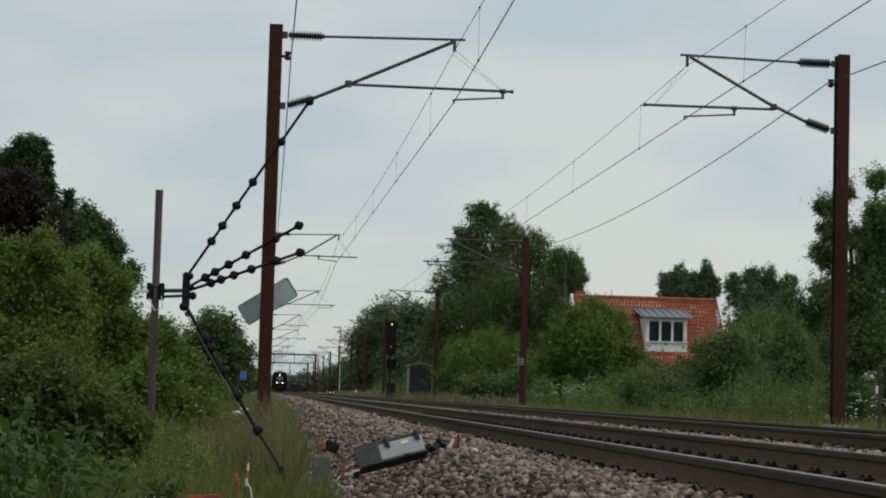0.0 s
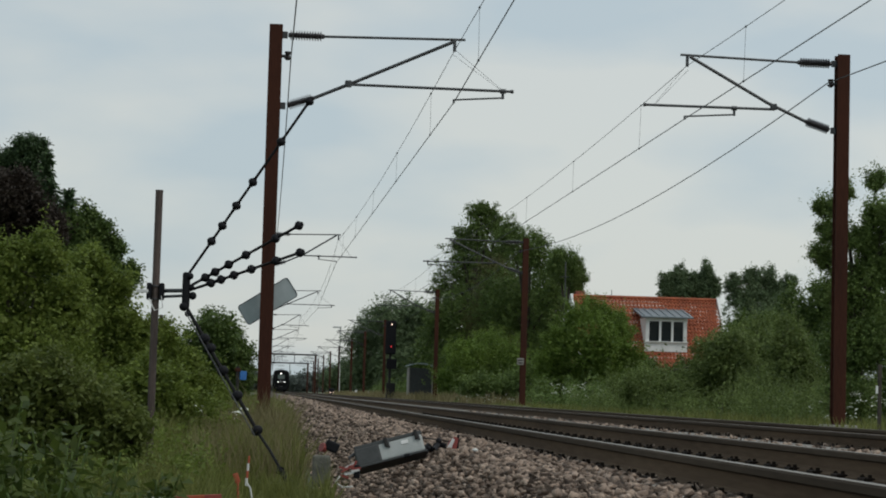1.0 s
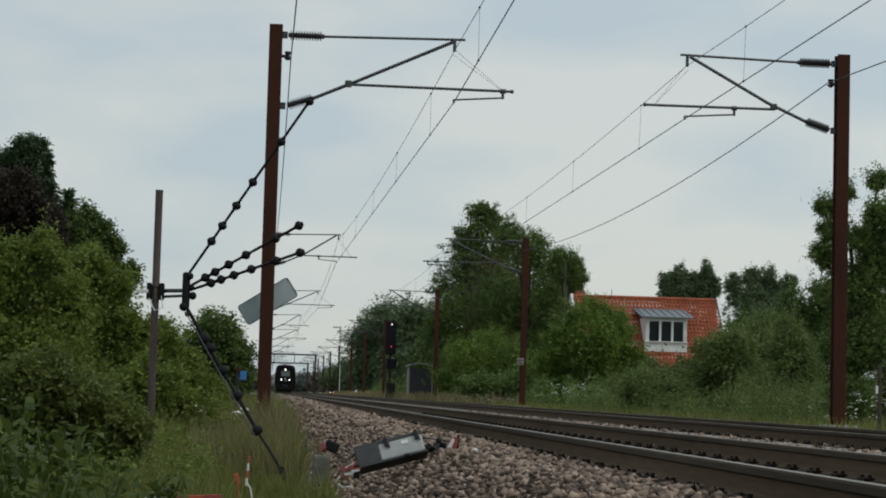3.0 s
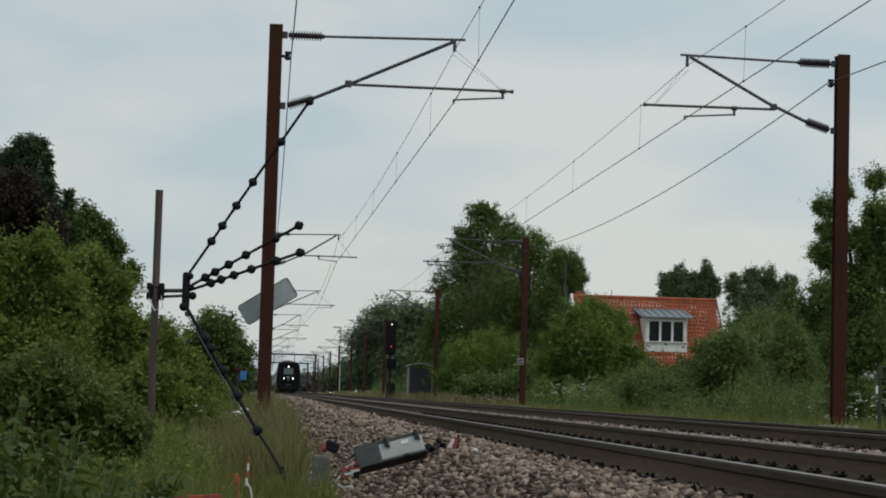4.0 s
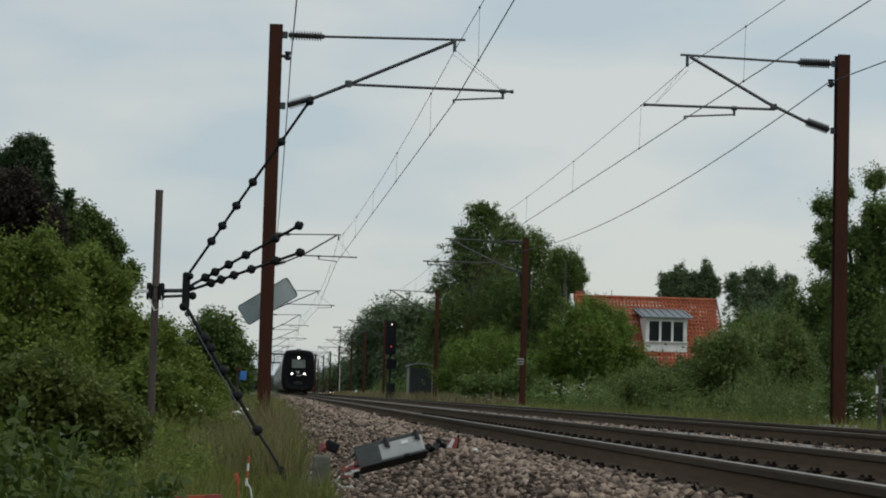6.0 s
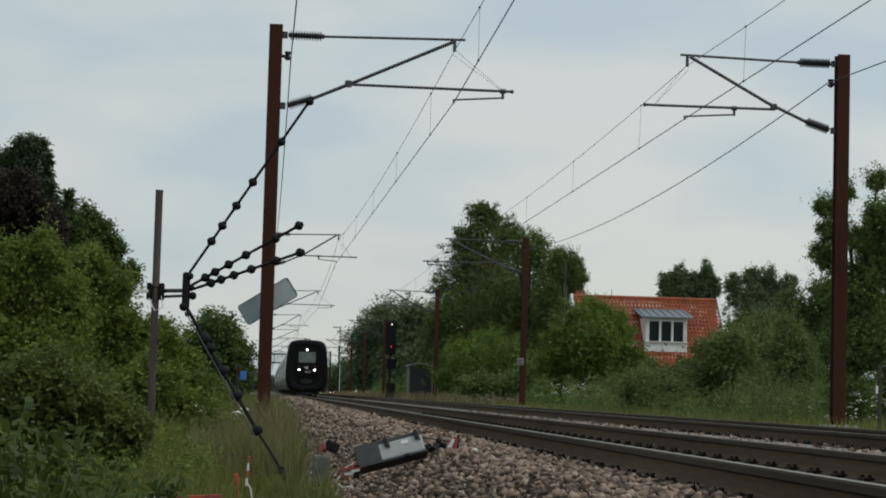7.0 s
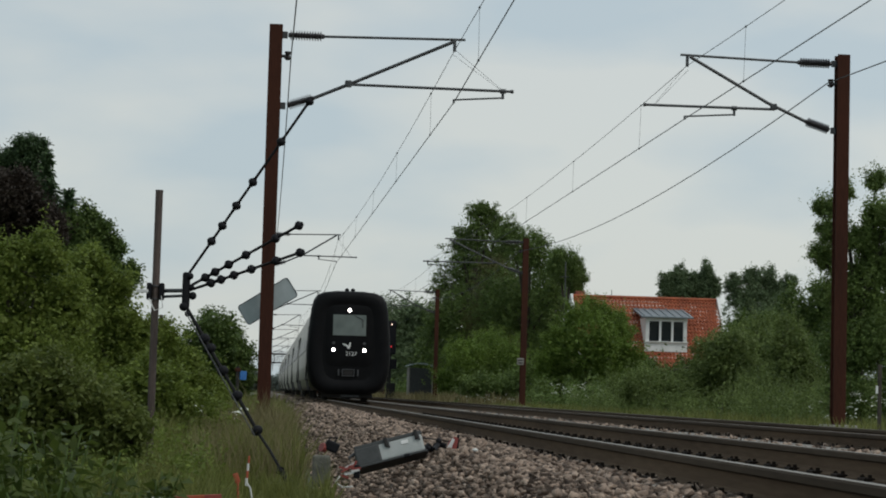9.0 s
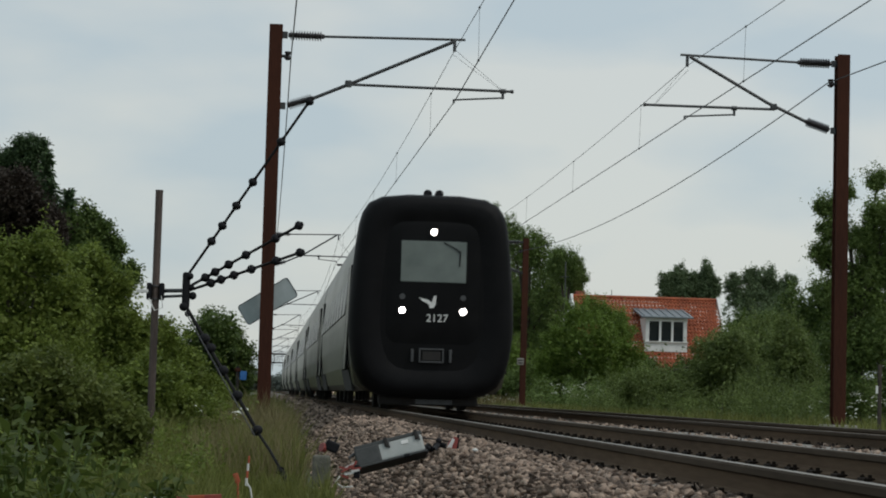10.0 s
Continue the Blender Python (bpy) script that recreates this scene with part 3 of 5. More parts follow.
build_tree("broadleaf_tree", "birch", 0.127, 50400, "tall dark green tree with a pointed crown", "tree", [(15.63, 148.94, 13.53, 1.77, 1.77, 2.2), (14.89, 150.0, 10.73, 2.03, 2.03, 2.54), (16.4, 152.28, 8.64, 3.8, 3.38, 3.38), (13.76, 148.83, 6.86, 1.94, 1.94, 2.96), (17.4, 150.0, 11.45, 1.77, 1.77, 1.94), (13.31, 150.86, 9.18, 1.44, 1.44, 2.37), (12.54, 149.29, 6.19, 1.18, 1.18, 2.54), (17.34, 150.0, 5.27, 4.23, 3.38, 3.38), (16.11, 152.28, 3.54, 3.8, 2.54, 2.54), (13.55, 148.88, 3.46, 1.86, 1.86, 2.11), (15.45, 148.62, 14.73, 0.84, 0.84, 1.0), (16.47, 148.87, 14.19, 0.84, 0.84, 0.92), (14.41, 149.15, 12.44, 1.01, 1.01, 1.21), (17.06, 149.42, 13.53, 0.93, 0.93, 0.93)], 0.15, 11, 0.008, 11)
build_tree("broadleaf_tree", "birch", 0.121, 40320, "broad green tree with an uneven crown", "tree", [(18.23, 138.77, 11.22, 2.05, 1.89, 1.89), (16.8, 140.0, 12.17, 1.34, 1.34, 1.5), (17.12, 141.89, 7.39, 3.15, 3.15, 3.15), (19.91, 138.86, 8.28, 1.89, 1.89, 3.15), (19.58, 140.0, 5.09, 2.37, 2.37, 2.76)], 0.15, 11, 0.03, 11)
build_tree("broadleaf_tree", "dark", 0.2, 17000, "dense dark tree behind the taller trees", "tree", [(16.2, 154.77, 11.07, 2.7, 2.7, 3.24), (16.95, 155.42, 7.16, 3.85, 3.85, 3.85), (19.99, 156.47, 9.96, 3.17, 3.17, 3.17), (21.32, 157.38, 6.25, 3.1, 3.1, 3.1), (13.97, 155.37, 5.96, 2.1, 2.1, 2.1), (22.63, 156.0, 9.13, 1.32, 1.32, 1.58)], 0.15, 11, 0.004, 11)
build_tree("weeping_birch", "birch", 0.121, 16000, "weeping birch with hanging leafy twigs", "tree", [(20.0, 131.6, 9.46, 0.89, 0.89, 1.33), (19.27, 131.85, 9.9, 0.97, 0.97, 1.35), (20.48, 132.07, 8.22, 0.48, 0.48, 0.92), (20.78, 132.15, 9.14, 0.34, 0.34, 0.64)], 0.9, 11, 0.015, 11)
build_tree("shrub_tree", "brown", 0.121, 18720, "brownish olive small tree against taller trees", "tree", [(16.77, 144.86, 9.3, 1.89, 1.89, 2.3), (16.0, 146.0, 6.78, 2.06, 2.06, 2.47), (17.1, 147.48, 4.75, 2.47, 2.06, 2.06), (15.69, 144.52, 3.06, 2.47, 1.65, 1.65)], 0.15, 11, 0.015, 7)
build_tree("willow_bush", "willow", 0.121, 24480, "light green upright willow bush beside the mast", "bush", [(12.13, 120.93, 3.09, 1.79, 1.79, 1.92), (13.73, 122.0, 2.9, 1.92, 1.92, 1.99), (11.4, 122.82, 1.9, 1.37, 1.17, 1.17), (15.02, 121.18, 2.76, 1.37, 1.37, 1.92), (12.79, 122.0, 1.5, 2.06, 0.96, 0.96), (14.53, 123.03, 1.54, 1.72, 0.96, 0.96)], 0.15, 11, 0.6, 7)
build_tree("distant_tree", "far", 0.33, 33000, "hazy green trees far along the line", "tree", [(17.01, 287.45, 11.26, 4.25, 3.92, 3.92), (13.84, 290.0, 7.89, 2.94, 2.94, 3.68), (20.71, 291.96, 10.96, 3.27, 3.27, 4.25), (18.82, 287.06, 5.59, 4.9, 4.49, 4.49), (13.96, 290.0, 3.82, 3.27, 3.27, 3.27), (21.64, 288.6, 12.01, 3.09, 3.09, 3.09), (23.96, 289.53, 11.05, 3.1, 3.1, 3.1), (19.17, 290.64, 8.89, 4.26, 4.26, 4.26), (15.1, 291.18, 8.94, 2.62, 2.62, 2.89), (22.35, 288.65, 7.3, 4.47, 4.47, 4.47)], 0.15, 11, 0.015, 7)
build_tree("garden_bush", "willow", 0.121, 23000, "yellow-green garden bush before the house", "bush", [(15.47, 94.13, 3.59, 1.91, 1.91, 1.91), (14.3, 94.86, 3.78, 0.96, 0.96, 1.15), (16.51, 95.16, 3.8, 1.07, 1.07, 1.29), (16.08, 95.96, 1.96, 2.16, 2.16, 1.51), (13.47, 94.74, 2.68, 0.85, 0.85, 1.11), (17.32, 95.0, 3.12, 0.72, 0.72, 0.87), (15.33, 95.14, 5.01, 0.46, 0.46, 0.64), (16.71, 94.81, 4.53, 0.43, 0.43, 0.6), (14.54, 94.95, 4.82, 0.35, 0.35, 0.52), (14.04, 95.18, 1.89, 1.21, 1.21, 1.21), (16.02, 95.14, 4.93, 0.32, 0.32, 0.48)], 0.15, 11, 0.34, 11)
build_tree("shrub", "shrub", 0.083, 17280, "dense olive green shrub beside the track", "bush", [(13.86, 59.35, 2.37, 1.08, 0.95, 0.95), (13.17, 60.0, 1.57, 0.78, 0.57, 0.57), (14.22, 60.71, 1.36, 1.18, 0.76, 0.76)], 0.15, 11, 0.42, 7)
build_tree("shrub", "shrub", 0.077, 17280, "mid green shrub with upright shoots", "bush", [(14.72, 55.47, 2.49, 0.88, 0.88, 0.95), (14.42, 56.0, 1.36, 1.1, 0.79, 0.79), (15.39, 56.47, 1.87, 0.79, 0.79, 1.1)], 0.15, 11, 0.42, 7)
build_tree("shrub", "shrub", 0.083, 12960, "low dark green shrub at the garden edge", "bush", [(12.54, 61.31, 1.22, 1.15, 0.49, 0.49), (11.65, 62.0, 1.28, 0.77, 0.59, 0.59), (13.17, 62.42, 1.33, 0.7, 0.38, 0.38)], 0.15, 11, 0.42, 7)
# the grey in both garden trees' leaf colour is painted distance haze
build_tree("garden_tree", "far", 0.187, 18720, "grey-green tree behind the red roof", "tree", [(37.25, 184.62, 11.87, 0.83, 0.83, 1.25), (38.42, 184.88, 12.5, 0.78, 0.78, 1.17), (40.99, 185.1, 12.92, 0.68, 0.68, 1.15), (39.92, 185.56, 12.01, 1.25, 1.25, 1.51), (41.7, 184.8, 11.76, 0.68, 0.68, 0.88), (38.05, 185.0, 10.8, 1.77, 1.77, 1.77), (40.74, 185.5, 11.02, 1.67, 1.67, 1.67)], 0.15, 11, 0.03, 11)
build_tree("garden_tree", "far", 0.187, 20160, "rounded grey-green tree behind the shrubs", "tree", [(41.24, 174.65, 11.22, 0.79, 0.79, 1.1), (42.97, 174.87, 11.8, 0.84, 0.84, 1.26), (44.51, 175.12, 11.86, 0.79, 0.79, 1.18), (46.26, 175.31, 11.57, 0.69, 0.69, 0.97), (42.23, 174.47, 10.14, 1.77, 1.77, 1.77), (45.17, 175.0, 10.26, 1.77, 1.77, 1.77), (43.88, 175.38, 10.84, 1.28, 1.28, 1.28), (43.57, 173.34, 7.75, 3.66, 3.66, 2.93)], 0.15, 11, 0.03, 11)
build_tree("roadside_tree", "birch", 0.066, 38000, "tall leafy tree with loose twigs beside the mast", "tree", [(13.71, 43.72, 5.19, 0.62, 0.62, 0.62), (13.32, 43.93, 4.69, 0.49, 0.49, 0.49), (12.63, 44.03, 5.31, 0.2, 0.2, 0.16), (12.42, 44.08, 5.34, 0.17, 0.17, 0.1), (12.51, 43.92, 4.78, 0.27, 0.27, 0.24), (12.47, 44.0, 4.22, 0.27, 0.27, 0.3), (12.85, 44.05, 5.7, 0.17, 0.17, 0.12), (12.29, 43.93, 4.33, 0.15, 0.15, 0.09), (12.66, 43.92, 3.46, 0.52, 0.52, 0.52), (13.39, 44.12, 3.62, 0.81, 0.81, 0.81), (14.26, 44.39, 4.17, 0.88, 0.88, 0.88), (13.42, 43.71, 2.34, 0.96, 0.96, 0.96), (12.79, 44.0, 2.2, 0.68, 0.68, 0.75), (14.18, 44.26, 1.23, 0.87, 0.87, 0.87), (12.91, 43.69, 1.13, 0.68, 0.68, 0.68), (13.6, 43.96, 5.98, 0.25, 0.25, 0.17), (13.64, 44.1, 4.13, 0.68, 0.68, 0.68), (13.92, 44.31, 2.88, 0.69, 0.69, 0.69)], 0.15, 11, 0.25, 11)
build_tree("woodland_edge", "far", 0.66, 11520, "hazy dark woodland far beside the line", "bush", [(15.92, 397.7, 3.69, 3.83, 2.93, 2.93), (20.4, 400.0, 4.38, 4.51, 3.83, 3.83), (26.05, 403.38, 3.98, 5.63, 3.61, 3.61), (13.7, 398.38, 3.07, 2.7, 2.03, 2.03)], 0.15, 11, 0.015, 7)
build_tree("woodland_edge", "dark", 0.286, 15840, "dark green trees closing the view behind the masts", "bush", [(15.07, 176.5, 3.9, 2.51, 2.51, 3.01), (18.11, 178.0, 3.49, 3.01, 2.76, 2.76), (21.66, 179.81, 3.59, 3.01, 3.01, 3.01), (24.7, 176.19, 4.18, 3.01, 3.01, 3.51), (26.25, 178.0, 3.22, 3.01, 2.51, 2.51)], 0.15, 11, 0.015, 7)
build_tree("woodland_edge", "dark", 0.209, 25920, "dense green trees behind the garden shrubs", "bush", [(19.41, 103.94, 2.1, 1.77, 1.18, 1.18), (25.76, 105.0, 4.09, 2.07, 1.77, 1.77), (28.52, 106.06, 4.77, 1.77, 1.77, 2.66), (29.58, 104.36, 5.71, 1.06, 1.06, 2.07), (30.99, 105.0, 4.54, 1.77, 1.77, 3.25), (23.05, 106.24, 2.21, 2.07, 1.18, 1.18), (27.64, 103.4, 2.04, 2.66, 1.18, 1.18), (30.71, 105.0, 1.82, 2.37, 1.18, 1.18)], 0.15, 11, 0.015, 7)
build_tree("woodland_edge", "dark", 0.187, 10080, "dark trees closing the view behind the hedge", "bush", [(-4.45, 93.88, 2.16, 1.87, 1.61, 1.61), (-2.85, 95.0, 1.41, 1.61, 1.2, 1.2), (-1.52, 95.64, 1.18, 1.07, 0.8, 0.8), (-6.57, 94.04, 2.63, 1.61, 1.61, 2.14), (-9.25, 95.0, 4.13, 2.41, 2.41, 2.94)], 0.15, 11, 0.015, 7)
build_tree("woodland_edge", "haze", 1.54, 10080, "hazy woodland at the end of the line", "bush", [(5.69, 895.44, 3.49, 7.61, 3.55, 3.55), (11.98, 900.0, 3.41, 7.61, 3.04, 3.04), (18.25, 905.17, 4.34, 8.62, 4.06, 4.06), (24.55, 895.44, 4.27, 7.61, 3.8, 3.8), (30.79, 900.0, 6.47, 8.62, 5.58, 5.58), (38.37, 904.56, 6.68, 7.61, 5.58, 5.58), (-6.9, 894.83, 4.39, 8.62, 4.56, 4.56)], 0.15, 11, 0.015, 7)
build_tree("shrub", "shrub", 0.088, 12960, "pale green willow shrub before the house", "bush", [(13.55, 69.48, 1.5, 0.87, 0.55, 0.55), (14.46, 70.0, 1.36, 0.67, 0.43, 0.43), (13.15, 70.71, 1.29, 1.18, 0.55, 0.55), (15.37, 69.41, 1.35, 0.99, 0.51, 0.51)], 0.15, 11, 0.42, 7)
build_tree("shrub", "shrub", 0.088, 14400, "dense mid green shrub beside the garden", "bush", [(16.19, 65.38, 2.92, 1.04, 1.0, 1.0), (16.6, 66.0, 1.99, 1.3, 0.93, 0.93), (15.44, 66.62, 1.96, 1.04, 0.93, 0.93), (18.15, 65.33, 1.28, 1.12, 0.67, 0.67)], 0.15, 11, 0.42, 7)
build_tree("shrub", "birch", 0.143, 7200, "shaded green hedge along the garden edge", "bush", [(13.89, 99.15, 1.92, 1.41, 1.13, 1.13), (12.2, 100.0, 1.3, 1.41, 0.68, 0.68), (15.05, 100.85, 1.38, 1.41, 0.68, 0.68), (10.78, 99.15, 1.26, 1.41, 0.62, 0.62)], 0.15, 11, 0.42, 7)
build_tree("hedge_bush", "olive", 0.055, 15840, "low tangled bush in front of the hedge", "bush", [(-1.91, 16.74, 0.85, 0.43, 0.43, 0.43), (-1.48, 17.0, 0.68, 0.38, 0.34, 0.34), (-2.22, 17.23, 0.56, 0.38, 0.38, 0.48), (-1.17, 16.83, 0.59, 0.29, 0.29, 0.29)], 0.15, 11, 0.08, 7)
build_tree("hedge_bush", "hedge", 0.066, 12960, "low green brambles around the rusty pole", "bush", [(-1.49, 25.69, 0.91, 0.51, 0.44, 0.44), (-1.12, 26.0, 0.63, 0.51, 0.37, 0.37), (-1.69, 26.31, 0.4, 0.51, 0.44, 0.44), (-0.76, 25.78, 0.43, 0.37, 0.29, 0.29)], 0.15, 11, 0.08, 7)


def build_conifer(x, y, top, width, label, seed):
    """A spruce: straight trunk, whorls of drooping boughs set with needle sprays."""
    rng = np.random.default_rng(seed)
    z0 = ground_height(x, y) - 0.05
    thing = root("spruce_tree", pose(x, y, z0), label, "tree", "trees and bushes beside the line")
    h = top - z0
    wood = tube([(0, 0, 0), (0.05, 0, h * 0.5), (0, 0, h * 0.975)], 0.2, None, 8, radii=[0.22, 0.12, 0.015])
    pts = []
    levels = int(h / 0.3)
    for k in range(levels):
        z = h * (0.12 + 0.87 * k / levels)
        reach = width * (1 - z / h) ** 1.15 * rng.uniform(0.8, 1.15) + 0.05
        for b in range(12):
            a = rng.uniform(0, 6.283)
            L = reach * rng.uniform(0.55, 1.15)
            zb = z + rng.uniform(-0.16, 0.12)
            n = max(5, int(L / (0.03 if z > 0.5 * h else 0.09)))
            s = np.linspace(0.12, 1, n)
            droop = -0.28 * L * s + 0.22 * L * s ** 2.5
            base = np.stack([np.cos(a) * L * s, np.sin(a) * L * s, zb + droop], 1)
            if b < 7:
                tube([(0, 0, z), tuple(base[n // 2]), tuple(base[-1])], 0.02, wood, 4, radii=[0.03, 0.018, 0.005])
            for _ in range(4):
                pts.append(base + rng.normal(size=(n, 3)) * np.array([0.1, 0.1, 0.06]) * (1.1 - 0.6 * s)[:, None] * min(1.0, L))
    pts = np.concatenate(pts)
    v, f = leaf_cloud(pts, 0.19, rng, 0.35, 0.32)
    crown = new("crown", raw_mesh("crown", v, f, LEAF["conifer"]))
    crown.parent = thing
    tagged(crown, kind="stuff")
    part("trunk", wood, BARK, thing)


build_conifer(-6.83, 62.0, 8.24, 2.7, "dark spruce with boughs hanging beside a broad fir", 6)
build_conifer(-5.97, 60.0, 6.95, 2.5, "short slim dark spruce", 8)
build_tree("fir_tree", "conifer", 0.1, 20000, "broad blunt-topped dark green fir", "tree", [(-7.67, 62.79, 8.16, 0.46, 0.46, 0.46), (-7.21, 62.96, 8.27, 0.25, 0.25, 0.3), (-8.11, 63.09, 7.76, 0.6, 0.6, 0.6), (-7.42, 63.22, 7.53, 0.5, 0.5, 0.5), (-7.56, 62.76, 6.77, 0.8, 0.8, 0.8), (-7.1, 63.0, 6.28, 0.6, 0.6, 0.6), (-8.59, 63.32, 7.05, 1.07, 1.07, 1.07), (-6.63, 62.64, 5.39, 0.79, 0.79, 0.79)], 0.35, 11, 0.0, 7)


def build_undergrowth():
    """Upright leafy shoots standing close together along the verges."""
    rng = np.random.default_rng(31)

    def stand(label, leaf, n, x0, x1, y0, y1, h0, h1, size, per):
        pts = []
        for _ in range(n):
            x, y = rng.uniform(x0, x1), rng.uniform(y0, y1)
            h = rng.uniform(h0, h1) * (0.7 + 0.8 * abs(noise.noise((x * 0.5, y * 0.25, 9.0)))) * (0.55 + 0.45 * min(1.0, abs(x - (x0 if x0 > 0 else x1)) / 1.5))
            z = ground_height(x, y)
            for _ in range(4):
                lean = rng.normal(size=2) * 0.22 * h
                s = rng.random(per) ** 0.7
                p = np.stack([x + lean[0] * s, y + lean[1] * s, z + h * s], 1)
                pts.append(p + rng.normal(size=p.shape) * size * 0.7)
        v, f = leaf_cloud(np.concatenate(pts), size, rng, -0.3, 0.4)
        ob = new("undergrowth", raw_mesh("undergrowth", v, f, LEAF[leaf]))
        tagged(ob, label, "undergrowth", kind="stuff")

    stand("tangled green shoots between track and garden", "shrub", 560, 11.0, 17.5, 42, 74, 0.7, 1.6, 0.085, 22)
    stand("dark green undergrowth below the garden trees", "birch", 420, 11.8, 20.0, 70, 125, 0.8, 1.9, 0.15, 18)
    stand("dark undergrowth below the far trees", "dark", 200, 13.0, 24.0, 125, 260, 1.2, 3.0, 0.28, 18)
    stand("leafy nettles and brambles along the verge", "hedge", 450, -3.2, -0.35, 14, 36, 0.4, 1.0, 0.055, 18)
    stand("rough green weeds below the hedge", "olive", 200, -2.2, -0.7, 11, 18, 0.25, 0.6, 0.05, 16)
    stand("green undergrowth along the far verge", "dark", 200, -9.0, -1.5, 34, 110, 0.8, 2.0, 0.14, 16)


build_undergrowth()


def build_grass():
    rng = np.random.default_rng(11)

    def blades(name, x0, x1, y0, y1, n, h0, h1, mat, label, width=0.008, heads=0.0):
        x, y = rng.uniform(x0, x1, n), rng.uniform(y0, y1, n)
        clump = np.array([noise.noise((a * 1.1, b * 0.6, 3.0)) for a, b in zip(x, y)])
        h = rng.uniform(h0, h1, n) * (0.85 + 0.7 * clump)
        h *= np.where((x > -0.25) & (x < 0.5) & (y < 19.5), 0.7, 1.0)
        z = np.array([ground_height(a, b) for a, b in zip(x, y)]) - 0.02
        bend = rng.normal(size=(n, 2)) * 0.28 * h[:, None]
        a = rng.uniform(0, 6.283, n)
        sx, sy = np.cos(a) * width, np.sin(a) * width
        V = np.zeros((n, 6, 3))
        for i, (s, wd, bd) in enumerate(((0, 1, 0), (0.55, 0.8, 0.35), (1, 0.15, 1))):
            V[:, 2 * i, 0] = x + sx * wd + bend[:, 0] * bd
            V[:, 2 * i, 1] = y + sy * wd + bend[:, 1] * bd
            V[:, 2 * i + 1, 0] = x - sx * wd + bend[:, 0] * bd
            V[:, 2 * i + 1, 1] = y - sy * wd + bend[:, 1] * bd
            V[:, 2 * i:2 * i + 2, 2] = (z + h * s)[:, None]
        idx = np.arange(n)[:, None] * 6
        F = np.concatenate([idx + np.array([[0, 1, 3, 2]]), idx + np.array([[2, 3, 5, 4]])])
        ob = new(name, raw_mesh(name, V.reshape(-1, 3), F, mat))
        tagged(ob, label, "grass", kind="stuff")

    blades("verge_grass", -1.4, 0.32, 10, 20, 12000, 0.2, 0.45, GRASS, "tall green verge grass beside the ballast", 0.006)
    blades("verge_grass", -2.2, 0.45, 20, 40, 22000, 0.35, 0.7, GRASS, "tall green grass along the ballast edge", 0.008)
    blades("verge_grass", -4, 0.65, 40, 110, 9000, 0.4, 0.9, GRASS, "green grass along the line", 0.016)
    blades("dry_grass", -0.7, 0.42, 19, 38, 3800, 0.5, 0.85, STRAW, "dry flowering grass heads at the ballast edge", 0.005)
    blades("verge_grass", 0.32, 0.58, 15.4, 16.8, 420, 0.3, 0.5, GRASS, "green grass tuft round a concrete post", 0.006)
    blades("dry_grass", -0.28, 0.3, 27, 34, 420, 0.75, 1.0, STRAW, "pale dry grass stalks at a mast foot", 0.007)
    blades("verge_grass", 9.9, 13, 28, 120, 13000, 0.15, 0.38, GRASS, "green grass between track and shrubs", 0.014)
    # straw tone here also paints the pale haze over the far grass
    blades("dry_grass", 9.6, 13, 90, 320, 12000, 0.3, 0.8, STRAW, "pale haze-tinted dry grass along the far track", 0.03)


build_grass()

# ---- train ----
TINT = material("dusty_tinted_glass", (0.03, 0.032, 0.03), (0.06, 0.062, 0.056), 0.3, 2.0, fine=12, spec=0.35)
SCREEN = material("tinted_windscreen", (0.10, 0.125, 0.115), (0.17, 0.20, 0.185), 0.12, 1.0, fine=3)


def front_outline(scale, y, drop=0.0):
    """The upright outline of the nose: widest low down, drawn in towards the roof."""
    half = [(0.75, 0.23), (1.05, 0.29), (1.29, 0.46), (1.43, 0.70), (1.52, 1.02), (1.565, 1.4), (1.575, 1.7), (1.56, 2.1), (1.54, 2.4),
            (1.505, 2.8), (1.465, 3.2), (1.42, 3.5), (1.36, 3.72), (1.24, 3.91), (1.0, 4.03), (0.5, 4.09)]
    mid = 2.1
    pts = [(x * scale, y, mid + (z - mid) * (1 - (1 - scale) * 0.75) - drop) for x, z in half]
    return pts + [(-p[0], p[1], p[2]) for p in reversed(pts)]


def nose_ring(hw, z0, z1, y, top_r, low_r, n=10, bulge=0.0):
    """Rounded upright outline, counted clockwise from the bottom left."""
    pts = []
    for cx, cz, r, a0 in ((-1, 0, low_r, 270), (-1, 1, top_r, 180), (1, 1, top_r, 90), (1, 0, low_r, 0)):
        ox = cx * (hw - r)
        oz = z1 - r if cz else z0 + r
        for k in range(n):
            a = radians(a0 - 90 * k / (n - 1))
            x, z = ox + r * math.cos(a), oz + r * math.sin(a)
            x *= 1 + bulge * math.sin(math.pi * (z - z0) / (z1 - z0))
            pts.append((x, y, z))
    return pts


def loft(rings, bm=None, close=(False, False)):
    bm = bm or bmesh.new()
    vs = [[bm.verts.new(p) for p in ring] for ring in rings]
    n = len(vs[0])
    for a, b in zip(vs, vs[1:]):
        for k in range(n):
            bm.faces.new((a[k], a[(k + 1) % n], b[(k + 1) % n], b[k]))
    if close[0]:
        bm.faces.new(vs[0][::-1])
    if close[1]:
        bm.faces.new(vs[-1])
    return bm


